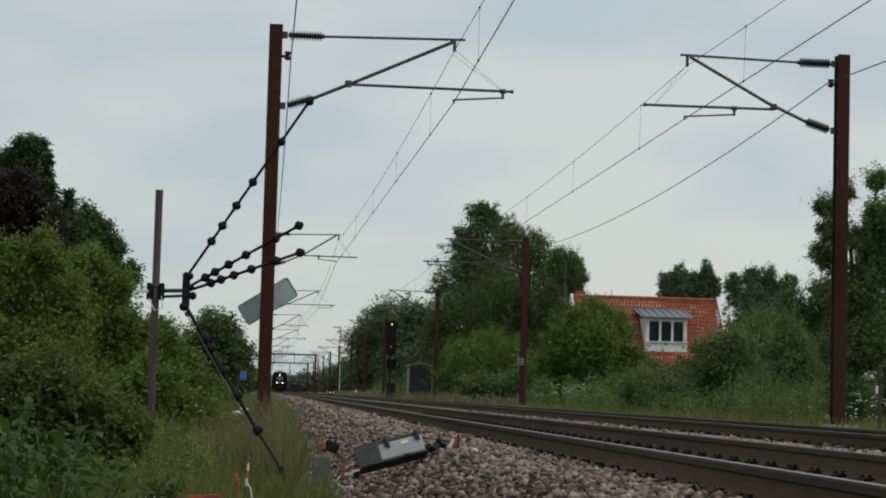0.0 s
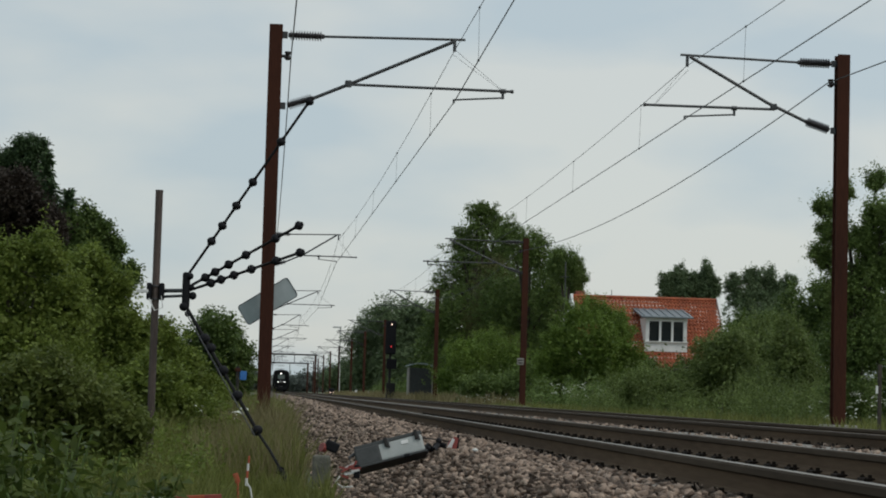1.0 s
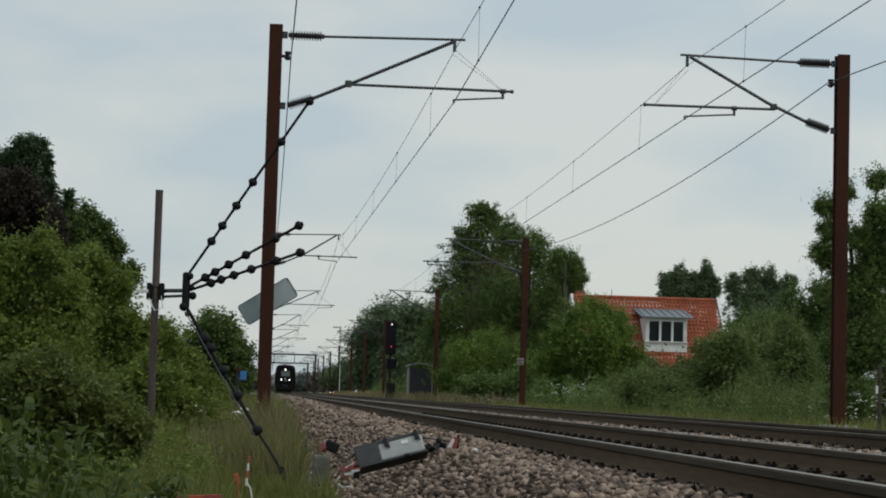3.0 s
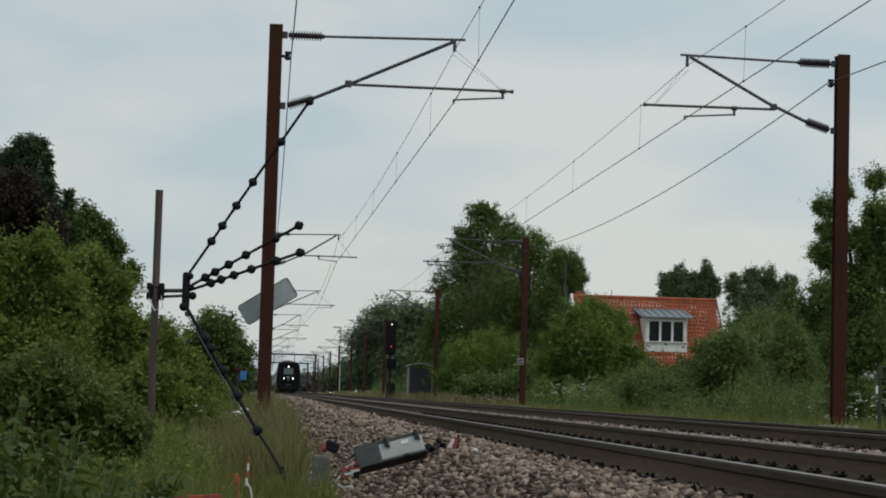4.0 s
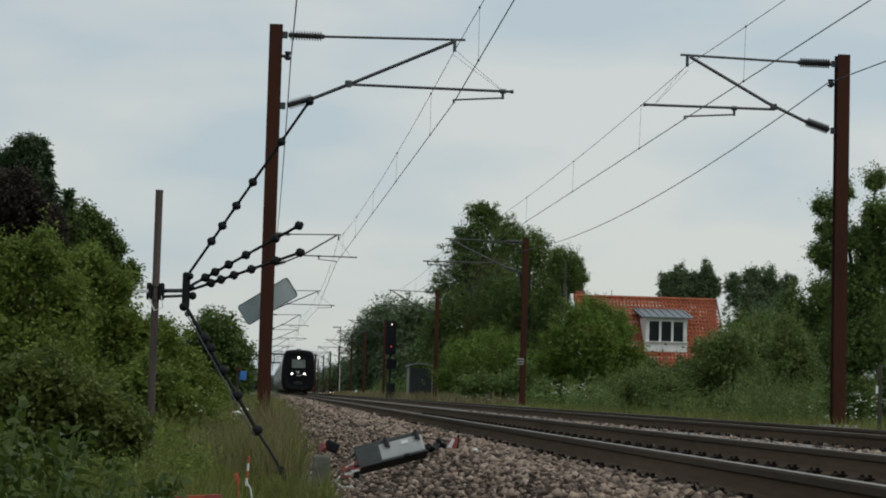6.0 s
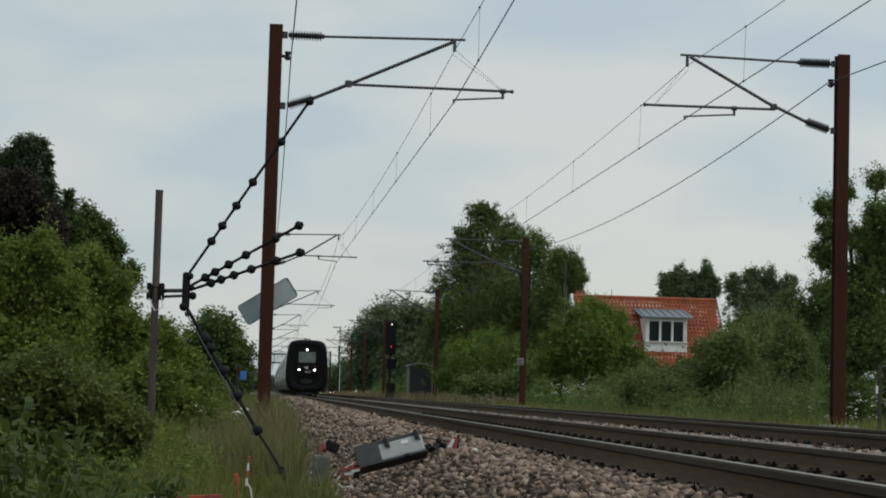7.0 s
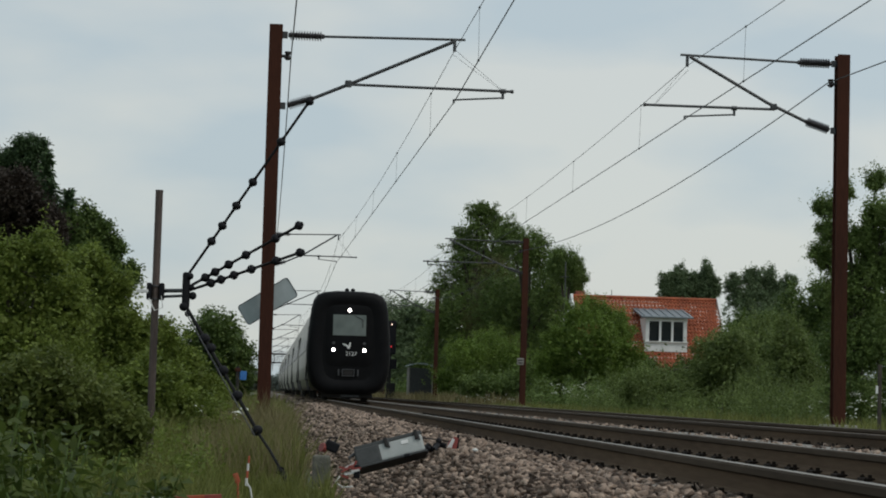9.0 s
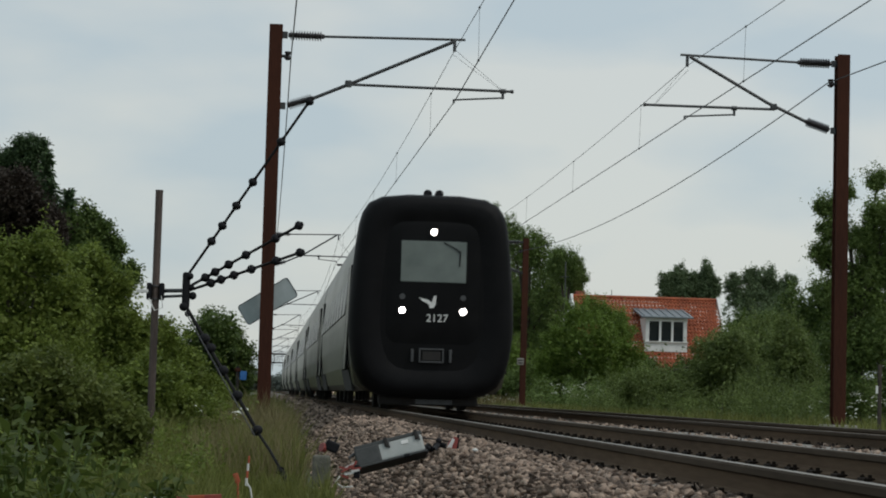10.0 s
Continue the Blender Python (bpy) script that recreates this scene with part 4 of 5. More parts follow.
def text_mesh(body, size, mat, parent, m, name="lettering"):
    cu = bpy.data.curves.new(name, "FONT")
    cu.body, cu.size, cu.align_x, cu.align_y, cu.extrude = body, size, "CENTER", "CENTER", 0.004
    tmp = bpy.data.objects.new(name, cu)
    scene.collection.objects.link(tmp)
    bpy.context.view_layer.update()
    me = bpy.data.meshes.new_from_object(tmp.evaluated_get(bpy.context.evaluated_depsgraph_get()))
    bpy.data.objects.remove(tmp)
    me.materials.clear()
    me.materials.append(mat)
    ob = new(name, me)
    ob.parent = parent
    ob.matrix_basis = m
    return ob


def build_train():
    """Front at y = 0, body towards +y, rail top at z = 0."""
    tr = root("passenger_train", pose(TRACKS[0], 400, RAIL_Z), "black-nosed silver electric passenger train with lit headlamps", "train")
    # rubber nose: a thick frame round a recessed panel
    part("nose_frame", loft([
        front_outline(0.60, 0.10), front_outline(0.68, 0.05), front_outline(0.76, 0.015), front_outline(0.85, 0.0), front_outline(0.93, 0.045),
        front_outline(0.98, 0.16), front_outline(1.0, 0.36), front_outline(0.985, 0.50), front_outline(0.95, 0.56)]), RUBBER, tr, "thick black rubber nose frame", True)
    part("nose_panel", loft([front_outline(0.64, 0.085), front_outline(0.64, 0.5)], None, (True, True)), FACE, tr)
    # raised centre door with the windscreen
    door = part("centre_door", loft([nose_ring(0.88, 1.24, 3.62, 0.086, 0.25, 0.25, 8), nose_ring(0.78, 1.42, 3.53, 0.062, 0.22, 0.22, 8), nose_ring(0.66, 1.6, 3.46, 0.046, 0.16, 0.16, 8)], None, (False, True)), FACE, tr, "black gangway door with windscreen", True)
    part("windscreen", box(0, 0.042, 2.80, 1.24, 0.03, 0.78, 0.012), SCREEN, door, "reflecting windscreen")
    bm = tube([(0.18, 0.02, 3.17), (0.42, 0.012, 3.05), (0.50, 0.012, 2.98)], 0.012)
    tube([(0.50, 0.012, 3.02), (0.49, 0.015, 2.72)], 0.012, bm)
    part("wiper", bm, BLACK, door)
    for x, z, r in ((-0.576, 1.87, 0.063), (0.576, 1.87, 0.063), (-0.01, 3.36, 0.06)):
        part("headlamp", tube([(x, 0.06, z), (x, 0.015, z)], r * 1.35, None, 20), BLACK, door, "round lit headlamp")
        part("lamp_lens", tube([(x, 0.015, z), (x, -0.005, z)], r, None, 20), LAMP, door.children[-1])
    for x in (-0.576, 0.576):
        part("marker_lamp", tube([(x, 0.05, 2.13), (x, 0.03, 2.13)], 0.055, None, 14), GALV, door)
    wing = [(-0.26, 2.12), (-0.08, 2.08), (-0.02, 2.03), (0.03, 2.17), (0.07, 2.15), (0.06, 2.0), (0.02, 1.93), (-0.05, 1.92), (-0.08, 2.0), (-0.2, 2.06)]
    part("emblem", prism(wing, 0.040, 0.052), WHITE, door, "pale winged emblem")
    text_mesh("2127", 0.21, WHITE, door, pose(0.09, 0.047, 1.73, 90, 0, 0))
    # coupler hatch
    for x, z, sx, sz in ((0, 1.15, 0.46, 0.03), (0, 0.91, 0.46, 0.03), (-0.22, 1.03, 0.03, 0.26), (0.22, 1.03, 0.03, 0.26), (-0.36, 1.03, 0.05, 0.24), (0.36, 1.03, 0.05, 0.24)):
        part("hatch_bar", box(x, 0.06, z, sx, 0.12, sz, 0.006), GALV, tr, "worn grey coupler hatch bar")
    part("coupler", box(0, 0.07, 1.03, 0.36, 0.1, 0.2, 0.02), UNDER, tr)
    part("snow_plough", box(0, 0.6, 0.20, 1.9, 0.25, 0.22, 0.05), UNDER, tr)
    part("guard_plate", box(0.1, 0.42, 0.16, 0.7, 0.05, 0.10, 0.01), GALV, tr, "dirty grey guard plate under the nose")
    for x in (-0.12, 0.1):
        part("horn", tube([(x, 0.75, 4.0), (x, 0.6, 4.1), (x, 0.42, 4.12)], 0.07, None, 12, radii=[0.05, 0.07, 0.085]), BLACK, tr)

    def section(y, inset=0.0):
        half = [(1.25, 0.34), (1.40, 0.46), (1.48, 0.8), (1.525, 1.25), (1.53, 1.7), (1.505, 2.2), (1.46, 2.65), (1.40, 3.05), (1.31, 3.4), (1.13, 3.66), (0.85, 3.80), (0.4, 3.88)]
        pts = [(a - inset, y, b) for a, b in half]
        return pts + [(-p[0], p[1], p[2]) for p in reversed(pts)]

    length, gap = 20.4, 0.55
    y = 0.5
    for c in range(7):
        y0, y1 = y, y + length
        bm = loft([section(y0), section(y0 + 0.02), section(y1)], None, (True, True))
        # the lowest strip of the body takes the duller, darker grey
        for f in bm.faces:
            f.material_index = 1 if f.calc_center_median().z < 0.62 else 0
        car = part("carriage", bm, [TRAIN_SIDE, TRAIN_LOW], tr, "silver-grey carriage body", True)
        for s in (-1, 1):
            for k in range(9):
                wy = y0 + 2.9 + k * 1.8
                part("window", box(s * 1.484, wy + 0.4, 2.22, 0.05, 1.42, 0.72, 0.02, None, Matrix.Rotation(radians(-s * 6), 4, "Y")), TINT, car)
            for dy in (1.25, 18.9):
                door = part("door", box(s * 1.512, y0 + dy, 1.75, 0.05, 0.98, 2.0, 0.02, None, Matrix.Rotation(radians(-s * 2), 4, "Y")), TRAIN_SIDE, car, "silver passenger door")
                for e in (-0.53, 0.53):
                    part("door_seal", box(s * 1.515, y0 + dy + e, 1.75, 0.05, 0.06, 2.04, 0.01, None, Matrix.Rotation(radians(-s * 2), 4, "Y")), RUBBER, car)
            # dark panels on the closed body paint the shade of the wheel arches
            for by in (2.6, 17.8):
                part("bogie_opening", box(s * 1.425, y0 + by, 0.56, 0.06, 3.4, 0.46, 0.02, None, Matrix.Rotation(radians(s * 12), 4, "Y")), UNDER, car, "dark panel standing in for shade over the wheels")
        bm = bmesh.new()
        for k in range(4):
            box(0.2, y0 + 3.5 + k * 4.2, 3.86, 1.3, 2.2, 0.14, 0.04, bm)
        part("roof_unit", bm, TRAIN_LOW, car)
        for by in (2.6, 17.8):
            bg = bmesh.new()
            for s in (-1, 1):
                box(s * 1.0, y0 + by, 0.5, 0.14, 2.7, 0.22, 0.04, bg)
                box(s * 1.08, y0 + by - 1.25, 0.46, 0.2, 0.3, 0.28, 0.04, bg)
                box(s * 1.08, y0 + by + 1.25, 0.46, 0.2, 0.3, 0.28, 0.04, bg)
            part("bogie_frame", bg, UNDER, car)
            for ay in (-1.25, 1.25):
                wb = tube([(-0.9, y0 + by + ay, 0.46), (0.9, y0 + by + ay, 0.46)], 0.08)
                for s in (-1, 1):
                    tube([(s * 0.70, y0 + by + ay, 0.46), (s * 0.72, y0 + by + ay, 0.46), (s * 0.84, y0 + by + ay, 0.46)], 0.46, wb, 24, radii=[0.49, 0.46, 0.455])
                part("wheelset", wb, UNDER, car)
        part("underframe", box(0, (y0 + y1) / 2, 0.62, 2.5, length - 0.6, 0.5, 0.05), UNDER, car)
        if c < 6:
            bm = bmesh.new()
            for k in range(3):
                loft([section(y1 + 0.02 + 0.18 * k, 0.06), section(y1 + 0.1 + 0.18 * k, 0.01), section(y1 + 0.18 + 0.18 * k, 0.06)], bm)
            part("gangway_bellows", bm, RUBBER, tr)
        y = y1 + gap
    # pantograph folded on the second roof
    bm = tube([(-0.5, 30, 3.9), (0, 31.2, 4.3), (0, 30, 4.55)], 0.04)
    tube([(0.5, 30, 3.9), (0, 31.2, 4.3)], 0.04, bm)
    tube([(-0.8, 30, 4.58), (0.8, 30, 4.58)], 0.035, bm)
    part("pantograph", bm, UNDER, tr)
    return tr


train = build_train()

# ---- house ----


def build_house():
    x0, x1, ye, yr, ze, zr = 19.9, 29.5, 125.6, 130.0, 3.1, 7.62
    h = root("house", pose(0, 0, 0), "brick house with a red clay tile roof and a white dormer", "house")
    wall = bmesh.new()
    box((x0 + x1) / 2, ye + 0.4, 1.6, x1 - x0 - 0.4, 0.3, 3.4, 0, wall)
    part("front_wall", wall, BRICK, h)
    part("back_wall", box((x0 + x1) / 2, 2 * yr - ye - 0.4, 1.6, x1 - x0 - 0.4, 0.3, 3.4), BRICK, h)
    for x in (x0 + 0.35, x1 - 0.35):
        bm = bmesh.new()
        pts = [(ye + 0.3, 0), (ye + 0.3, 3.1), (yr, zr - 0.25), (2 * yr - ye - 0.3, 3.1), (2 * yr - ye - 0.3, 0)]
        a = [bm.verts.new((x - 0.15, p[0], p[1])) for p in pts]
        b = [bm.verts.new((x + 0.15, p[0], p[1])) for p in pts]
        for i in range(5):
            bm.faces.new((a[i], a[(i + 1) % 5], b[(i + 1) % 5], b[i]))
        bm.faces.new(a[::-1])
        bm.faces.new(b)
        part("gable_wall", bm, BRICK, h)
    # tiled slopes: every course is a waved strip lapping over the one below
    for face in (-1, 1):
        V, F = [], []
        rows, cols = 18, 41
        for r in range(rows):
            for e in (0, 1):
                s = (r + e * 1.12) / rows
                lift = 0.08 if e == 0 else 0.0
                for c in range(cols * 4 + 1):
                    u = c / 4
                    x = x0 + (x1 - x0) * c / (cols * 4)
                    w = 0.07 * math.sin(math.tau * u)
                    V.append((x, yr + face * (yr - ye) * (1 - min(s, 1)), ze + (zr - ze) * min(s, 1) + lift + w))
        n = cols * 4 + 1
        for r in range(rows):
            for c in range(n - 1):
                o = r * 2 * n
                F.append((o + c, o + c + 1, o + n + c + 1, o + n + c))
        slope = new("roof_slope", raw_mesh("roof_slope", V, F, TILE_ROOF))
        slope.parent = h
        tagged(slope, "overlapping red clay tiles", kind="stuff")
    bm = bmesh.new()
    for k in range(30):
        tube([(x0 + (x1 - x0) * k / 30, yr, zr + 0.03), (x0 + (x1 - x0) * (k + 1.05) / 30, yr, zr + 0.05)], 0.12, bm, 8)
    part("ridge_tiles", bm, TILE_ROOF, h)
    for x in (x0 - 0.05, x1 + 0.05):
        for face in (-1, 1):
            a, b = Vector((x, yr, zr + 0.08)), Vector((x, yr + face * (yr - ye), ze + 0.05))
            q = (b - a).to_track_quat("Y", "Z").to_matrix().to_4x4()
            c = (a + b) / 2
            part("verge_board", box(c.x, c.y, c.z, 0.14, (b - a).length, 0.32, 0.01, None, q), WHITE, h, "white painted verge board")
    part("chimney", box(x0 + 0.6, yr + 0.6, zr - 0.12, 0.6, 0.6, 1.0, 0.03), BRICK, h)
    # dormer
    dx0, dx1, df, z0, z1 = 24.1, 26.85, 126.45, 4.12, 6.25
    dormer = part("dormer", box((dx0 + dx1) / 2, df + 0.06, z0 + 0.28, dx1 - dx0, 0.12, 0.62, 0.01), WHITE, h, "white dormer with three windows")
    for x in (dx0 + 0.1, dx1 - 0.1):
        part("cheek", box(x, df + 1.4, (z0 + z1) / 2, 0.12, 2.8, z1 - z0, 0.01), WHITE, dormer)
    part("head_board", box((dx0 + dx1) / 2, df + 0.05, z1 - 0.1, dx1 - dx0, 0.14, 0.24, 0.01), WHITE, dormer)
    q = Matrix.Rotation(radians(11), 4, "X")
    part("dormer_roof", box((dx0 + dx1) / 2 + 0.02, df + 1.45, z1 + 0.36, dx1 - dx0 + 0.6, 3.6, 0.1, 0.02, None, q), LEADROOF, dormer, "grey sheet metal dormer roof")
    for k in range(7):
        part("roof_seam", box(dx0 - 0.1 + k * (dx1 - dx0 + 0.2) / 6, df + 1.35, z1 + 0.42, 0.04, 3.25, 0.06, 0, None, q), LEADROOF, dormer)
    for k in range(4):
        part("mullion", box(dx0 + 0.2 + k * (dx1 - dx0 - 0.4) / 3, df + 0.05, 5.32, 0.14, 0.12, 1.5, 0.01), WHITE, dormer)
    for k in range(3):
        w = (dx1 - dx0 - 0.4) / 3
        part("pane", box(dx0 + 0.2 + (k + 0.5) * w, df + 0.12, 5.32, w - 0.1, 0.03, 1.42), GLASS, dormer)
    part("sill", box((dx0 + dx1) / 2, df - 0.02, z0 + 0.6, dx1 - dx0 + 0.06, 0.2, 0.06, 0.01), WHITE, dormer)
    part("aerial", tube([(x0 + 2.6, yr, zr), (x0 + 2.6, yr, zr + 0.5)], 0.02), GALV, h)


TILE_ROOF = material("red_clay_tiles", (0.20, 0.052, 0.025), (0.44, 0.118, 0.05), 0.85, 1.6, fine=9)
build_house()
tv_aerial = root("tv_aerial", pose(*(17.627, 118.000, 7.155)), "thin grey television aerial mast behind the bushes", "aerial")
bm = tube([(0, 0, -6), (0, 0, 1.9)], 0.035)
part("mast", bm, GALV, tv_aerial)
bm = tube([(-0.35, 0, 1.0), (0.25, 0, 1.0)], 0.02)
for k in range(4):
    tube([(-0.3 + 0.16 * k, -0.25, 1.0), (-0.3 + 0.16 * k, 0.25, 1.0)], 0.012, bm)
part("crossbar", bm, GALV, tv_aerial)

# ---- pole with the fan of beaded rods ----


def build_pole():
    x, y = -1.1, 20.0
    p = root("steel_pole", pose(0, 0, 0), "rusty round steel pole standing in the bushes", "pole")
    part("shaft", tube([(x + 0.0, y, -0.2), (x, y, 1.2), (x, y, 2.89)], 0.037, None, 14), POLE, p)
    part("cap", tube([(x, y, 2.885), (x, y, 2.9)], 0.039, None, 14), POLE, p)
    f = root("rod_fan", pose(0, 0, 0), "black steel rods with round beads fanning from a pole bracket", "rod bracket")
    hub = Vector((-0.788, 19.800, 1.871))
    c = Vector((x, y - 0.0, hub.z))
    bm = bmesh.new()
    for s in (-1, 1):
        box(x + s * 0.062, y - 0.01, hub.z + 0.02, 0.05, 0.11, 0.17, 0.02, bm)
    part("clamp", bm, BLACK, f, "black two-part pole clamp")
    for dz in (0.075, -0.055):
        bm = bmesh.new()
        tube([(x + 0.045 * math.cos(a), y + 0.045 * math.sin(a), hub.z + dz) for a in (math.tau * k / 16 for k in range(17))], 0.007, bm, 6, caps=False)
        part("pipe_strap", bm, GALV, f, "shiny steel strap")
    part("white_bar", box(x - 0.12, y - 0.05, hub.z + 0.02, 0.12, 0.03, 0.035, 0.006), WHITE, f)
    bm = tube([(x + 0.07, y, hub.z + 0.03), (hub.x, hub.y, hub.z + 0.03)], 0.02)
    tube([(x + 0.07, y - 0.02, hub.z - 0.03), (hub.x, hub.y, hub.z - 0.02)], 0.014, bm)
    part("arm", bm, GALV, f, "dull steel bracket arm")
    bm = bmesh.new()
    tube([(x + 0.06, y - 0.06, hub.z - 0.02), (x + 0.08, y - 0.08, hub.z - 0.14), (x + 0.0, y - 0.08, hub.z - 0.17), (x - 0.06, y - 0.06, hub.z - 0.05)], 0.006, bm, 6)
    part("loose_wire", bm, WHITE, f)
    part("hub", box(hub.x - 0.005, hub.y, hub.z + 0.03, 0.075, 0.09, 0.36, 0.025), BLACK, f, "black hub block")
    for dx, dz, rr in ((0.03, 0.17, 0.035), (-0.02, -0.13, 0.045), (0.05, 0.06, 0.03), (0.02, -0.20, 0.03)):
        part("bolt", ball((hub.x + dx, hub.y - 0.03, hub.z + dz), rr), BLACK, f)
    part("hub_knob", ball((hub.x + 0.06, hub.y, hub.z - 0.02), 0.04), BLACK, f)
    for a, b, beads, r in (
            ((-0.784, 19.800, 2.048), (0.363, 19.400, 3.788), (0.195, 0.283, 0.397, 0.53, 0.758, 0.985), 0.046),
            ((-0.769, 19.800, 1.938), (0.299, 19.400, 2.555), (0.15, 0.24, 0.36, 0.515, 0.78, 0.985), 0.046),
            ((-0.756, 19.800, 1.905), (0.324, 19.400, 2.292), (0.19, 0.28, 0.395, 0.55, 0.77, 0.98), 0.046),
            ((-0.771, 19.800, 1.716), (-0.034, 19.400, 0.530), (0.24, 0.32, 0.5, 0.70, 0.975), 0.058)):
        a, b = Vector(a), Vector(b)
        rod = part("rod", tube([a, b], 0.014 if r < 0.05 else 0.019), ROD, f)
        for k, s in enumerate(beads):
            d = (b - a).normalized()
            c = a.lerp(b, s)
            q = d.to_track_quat("Z", "Y").to_matrix().to_4x4()
            bm = bmesh.new()
            bmesh.ops.create_uvsphere(bm, u_segments=14, v_segments=9, radius=r, matrix=Matrix.Translation(c) @ q @ Matrix.Diagonal((1, 1, 0.85, 1)))
            tube([c - d * 0.045, c + d * 0.045], 0.022, bm)
            part("bead", bm, BLACK, rod)
    part("side_rod", tube([(-0.789, 19.700, 1.689), (-0.071, 19.300, 0.509)], 0.006), GALV, f, "pale steel rod beside the dark one")
    bm = tube([(-0.046, 19.400, 0.545), (0.078, 19.200, 0.376), (0.201, 19.000, 0.174), (0.321, 18.800, -0.034)], 0.013)
    part("lower_rod", bm, BLACK, f)
    rng = random.Random(2)
    lumps = [Vector((0.173, 19.000, 0.216)).lerp(Vector((0.310, 18.800, -0.008)), k / 12) + Vector((rng.uniform(-0.012, 0.012), 0, rng.uniform(-0.01, 0.01))) for k in range(13)]
    bm = tube(lumps, 0.03, None, 9, radii=[rng.uniform(0.022, 0.048) for _ in lumps])
    part("clogged_end", bm, BLACK, f)


build_pole()


def build_panel():
    """The back of a tilted sign fixed behind the mast."""
    a, b, c, d = (Vector((-0.510, 35.750, 2.411)), Vector((0.342, 35.750, 2.961)), Vector((0.534, 35.750, 2.625)), Vector((-0.309, 35.750, 2.096)))
    mid = (a + b + c + d) / 4
    w, h = (b - a).length, (d - a).length
    turn = math.atan2((b - a).z, (b - a).x)
    s = root("tilted_sign", Matrix.Translation(mid) @ Matrix.Rotation(-turn, 4, "Y"), "grey back of a tilted rectangular sign with rounded corners", "sign")
    bm = loft([nose_ring(w / 2, -h / 2, h / 2, -0.012, 0.05, 0.05, 5), nose_ring(w / 2, -h / 2, h / 2, 0.012, 0.05, 0.05, 5)], None, (True, True))
    part("plate", bm, PLATE, s)
    bm = loft([nose_ring(w / 2, -h / 2, h / 2, -0.02, 0.05, 0.05, 5), nose_ring(w / 2 + 0.012, -h / 2 - 0.012, h / 2 + 0.012, -0.02, 0.06, 0.06, 5), nose_ring(w / 2 + 0.012, -h / 2 - 0.012, h / 2 + 0.012, 0.02, 0.06, 0.06, 5), nose_ring(w / 2, -h / 2, h / 2, 0.02, 0.05, 0.05, 5)])
    part("rim", bm, GALV, s, "darker folded edge")
    part("bracket", box(0, -0.12, 0, 0.12, 0.26, 0.1, 0.01), GALV, s)


def build_signal():
    x, y = 9.95, 160.0
    s = root("light_signal", pose(x, y, 0.4), "black railway signal with a red and a warm lamp", "signal")
    part("mast", box(0, 0.25, 2.3, 0.2, 0.2, 4.6, 0.02), UNDER, s)
    head = part("head", box(0, 0, 5.0, 0.85, 0.2, 2.7, 0.12), BLACK, s, "black signal board")
    for z, mt, r in ((6.05, LAMP_WARM, 0.065), (4.28, LAMP_RED, 0.06)):
        part("lamp", tube([(0.05, -0.1, z), (0.05, -0.14, z)], r, None, 14), mt, head)
        part("hood", tube([(0.05, -0.1, z + 0.16), (0.05, -0.35, z + 0.2)], 0.05, None, 8), BLACK, head)
    part("lower_board", box(0.12, 0, 2.9, 0.8, 0.15, 0.8, 0.03), BLACK, s)
    part("cabinet", box(0.1, 0.1, 0.7, 0.7, 0.5, 1.4, 0.04), UNDER, s)
    d = root("dwarf_signal", pose(9.55, 285, 0.35), "low black trackside signal with two amber lamps", "signal")
    part("housing", box(0, 0, 0.55, 0.8, 0.3, 1.1, 0.08), BLACK, d)
    for dx in (-0.18, 0.22):
        part("lamp", tube([(dx, -0.15, 0.5), (dx, -0.2, 0.5)], 0.08, None, 10), LAMP_WARM, d)


def build_shelter():
    y = 155.0
    s = root("shelter", pose(0, y, 0), "grey trackside shelter with a curved roof", "shelter")
    x0, x1 = 11.15, 12.95
    for x in (x0, x1):
        part("side_wall", box(x, 0.9, 1.7, 0.1, 1.8, 2.6, 0.02), CONCRETE, s)
    part("back_wall", box((x0 + x1) / 2, 1.75, 1.7, x1 - x0, 0.1, 2.6, 0.02), CASE_DARK, s)
    bm = bmesh.new()
    prev = None
    for k in range(9):
        a = k / 8
        x, z = x0 - 0.2 + a * (x1 - x0 + 0.4), 2.98 + 0.36 * math.sin(math.pi * (0.12 + 0.76 * a))
        if prev:
            cx, cz = (x + prev[0]) / 2, (z + prev[1]) / 2
            box(cx, 0.9, cz, math.hypot(x - prev[0], z - prev[1]) + 0.02, 2.0, 0.07, 0, bm, Matrix.Rotation(-math.atan2(z - prev[1], x - prev[0]), 4, "Y"))
        prev = (x, z)
    part("roof", bm, PLATE, s, "pale curved sheet roof")
    part("door", box((x0 + x1) / 2, 0.1, 1.65, x1 - x0 - 0.1, 0.08, 2.6, 0.02), CASE_DARK, s)


def build_gantry(y, z):
    g = root("line_gantry", pose(0, y, 0), "steel portal gantry spanning both tracks", "gantry", "portal gantries")
    for x in (-1.0, 10.66):
        part("post", box(x, 0, z / 2, 0.4, 0.4, z, 0.02), RUST, g)
    part("beam", box(4.83, 0, z, 12.4, 0.4, 0.32, 0.02), UNDER, g)
    for x in (3.15, 7.4):
        part("dropper_post", box(x - 1.2, 0, z - 1, 0.14, 0.14, 2, 0.01), UNDER, g)


build_panel()
build_signal()
build_shelter()
build_gantry(425, 8.6)
build_gantry(500, 7.8)

lamp_post = root("lamp_post", pose(11.1, 300, 0.3), "pale slim lamp post beside the far track", "lamp post")
part("shaft", tube([(0, 0, 0), (0, 0, 10.3)], 0.12, None, 10, radii=[0.16, 0.09]), WHITE, lamp_post)
part("lantern", box(-0.5, 0, 10.3, 1.3, 0.4, 0.25, 0.06), WHITE, lamp_post)

# ---- small things beside the track ----


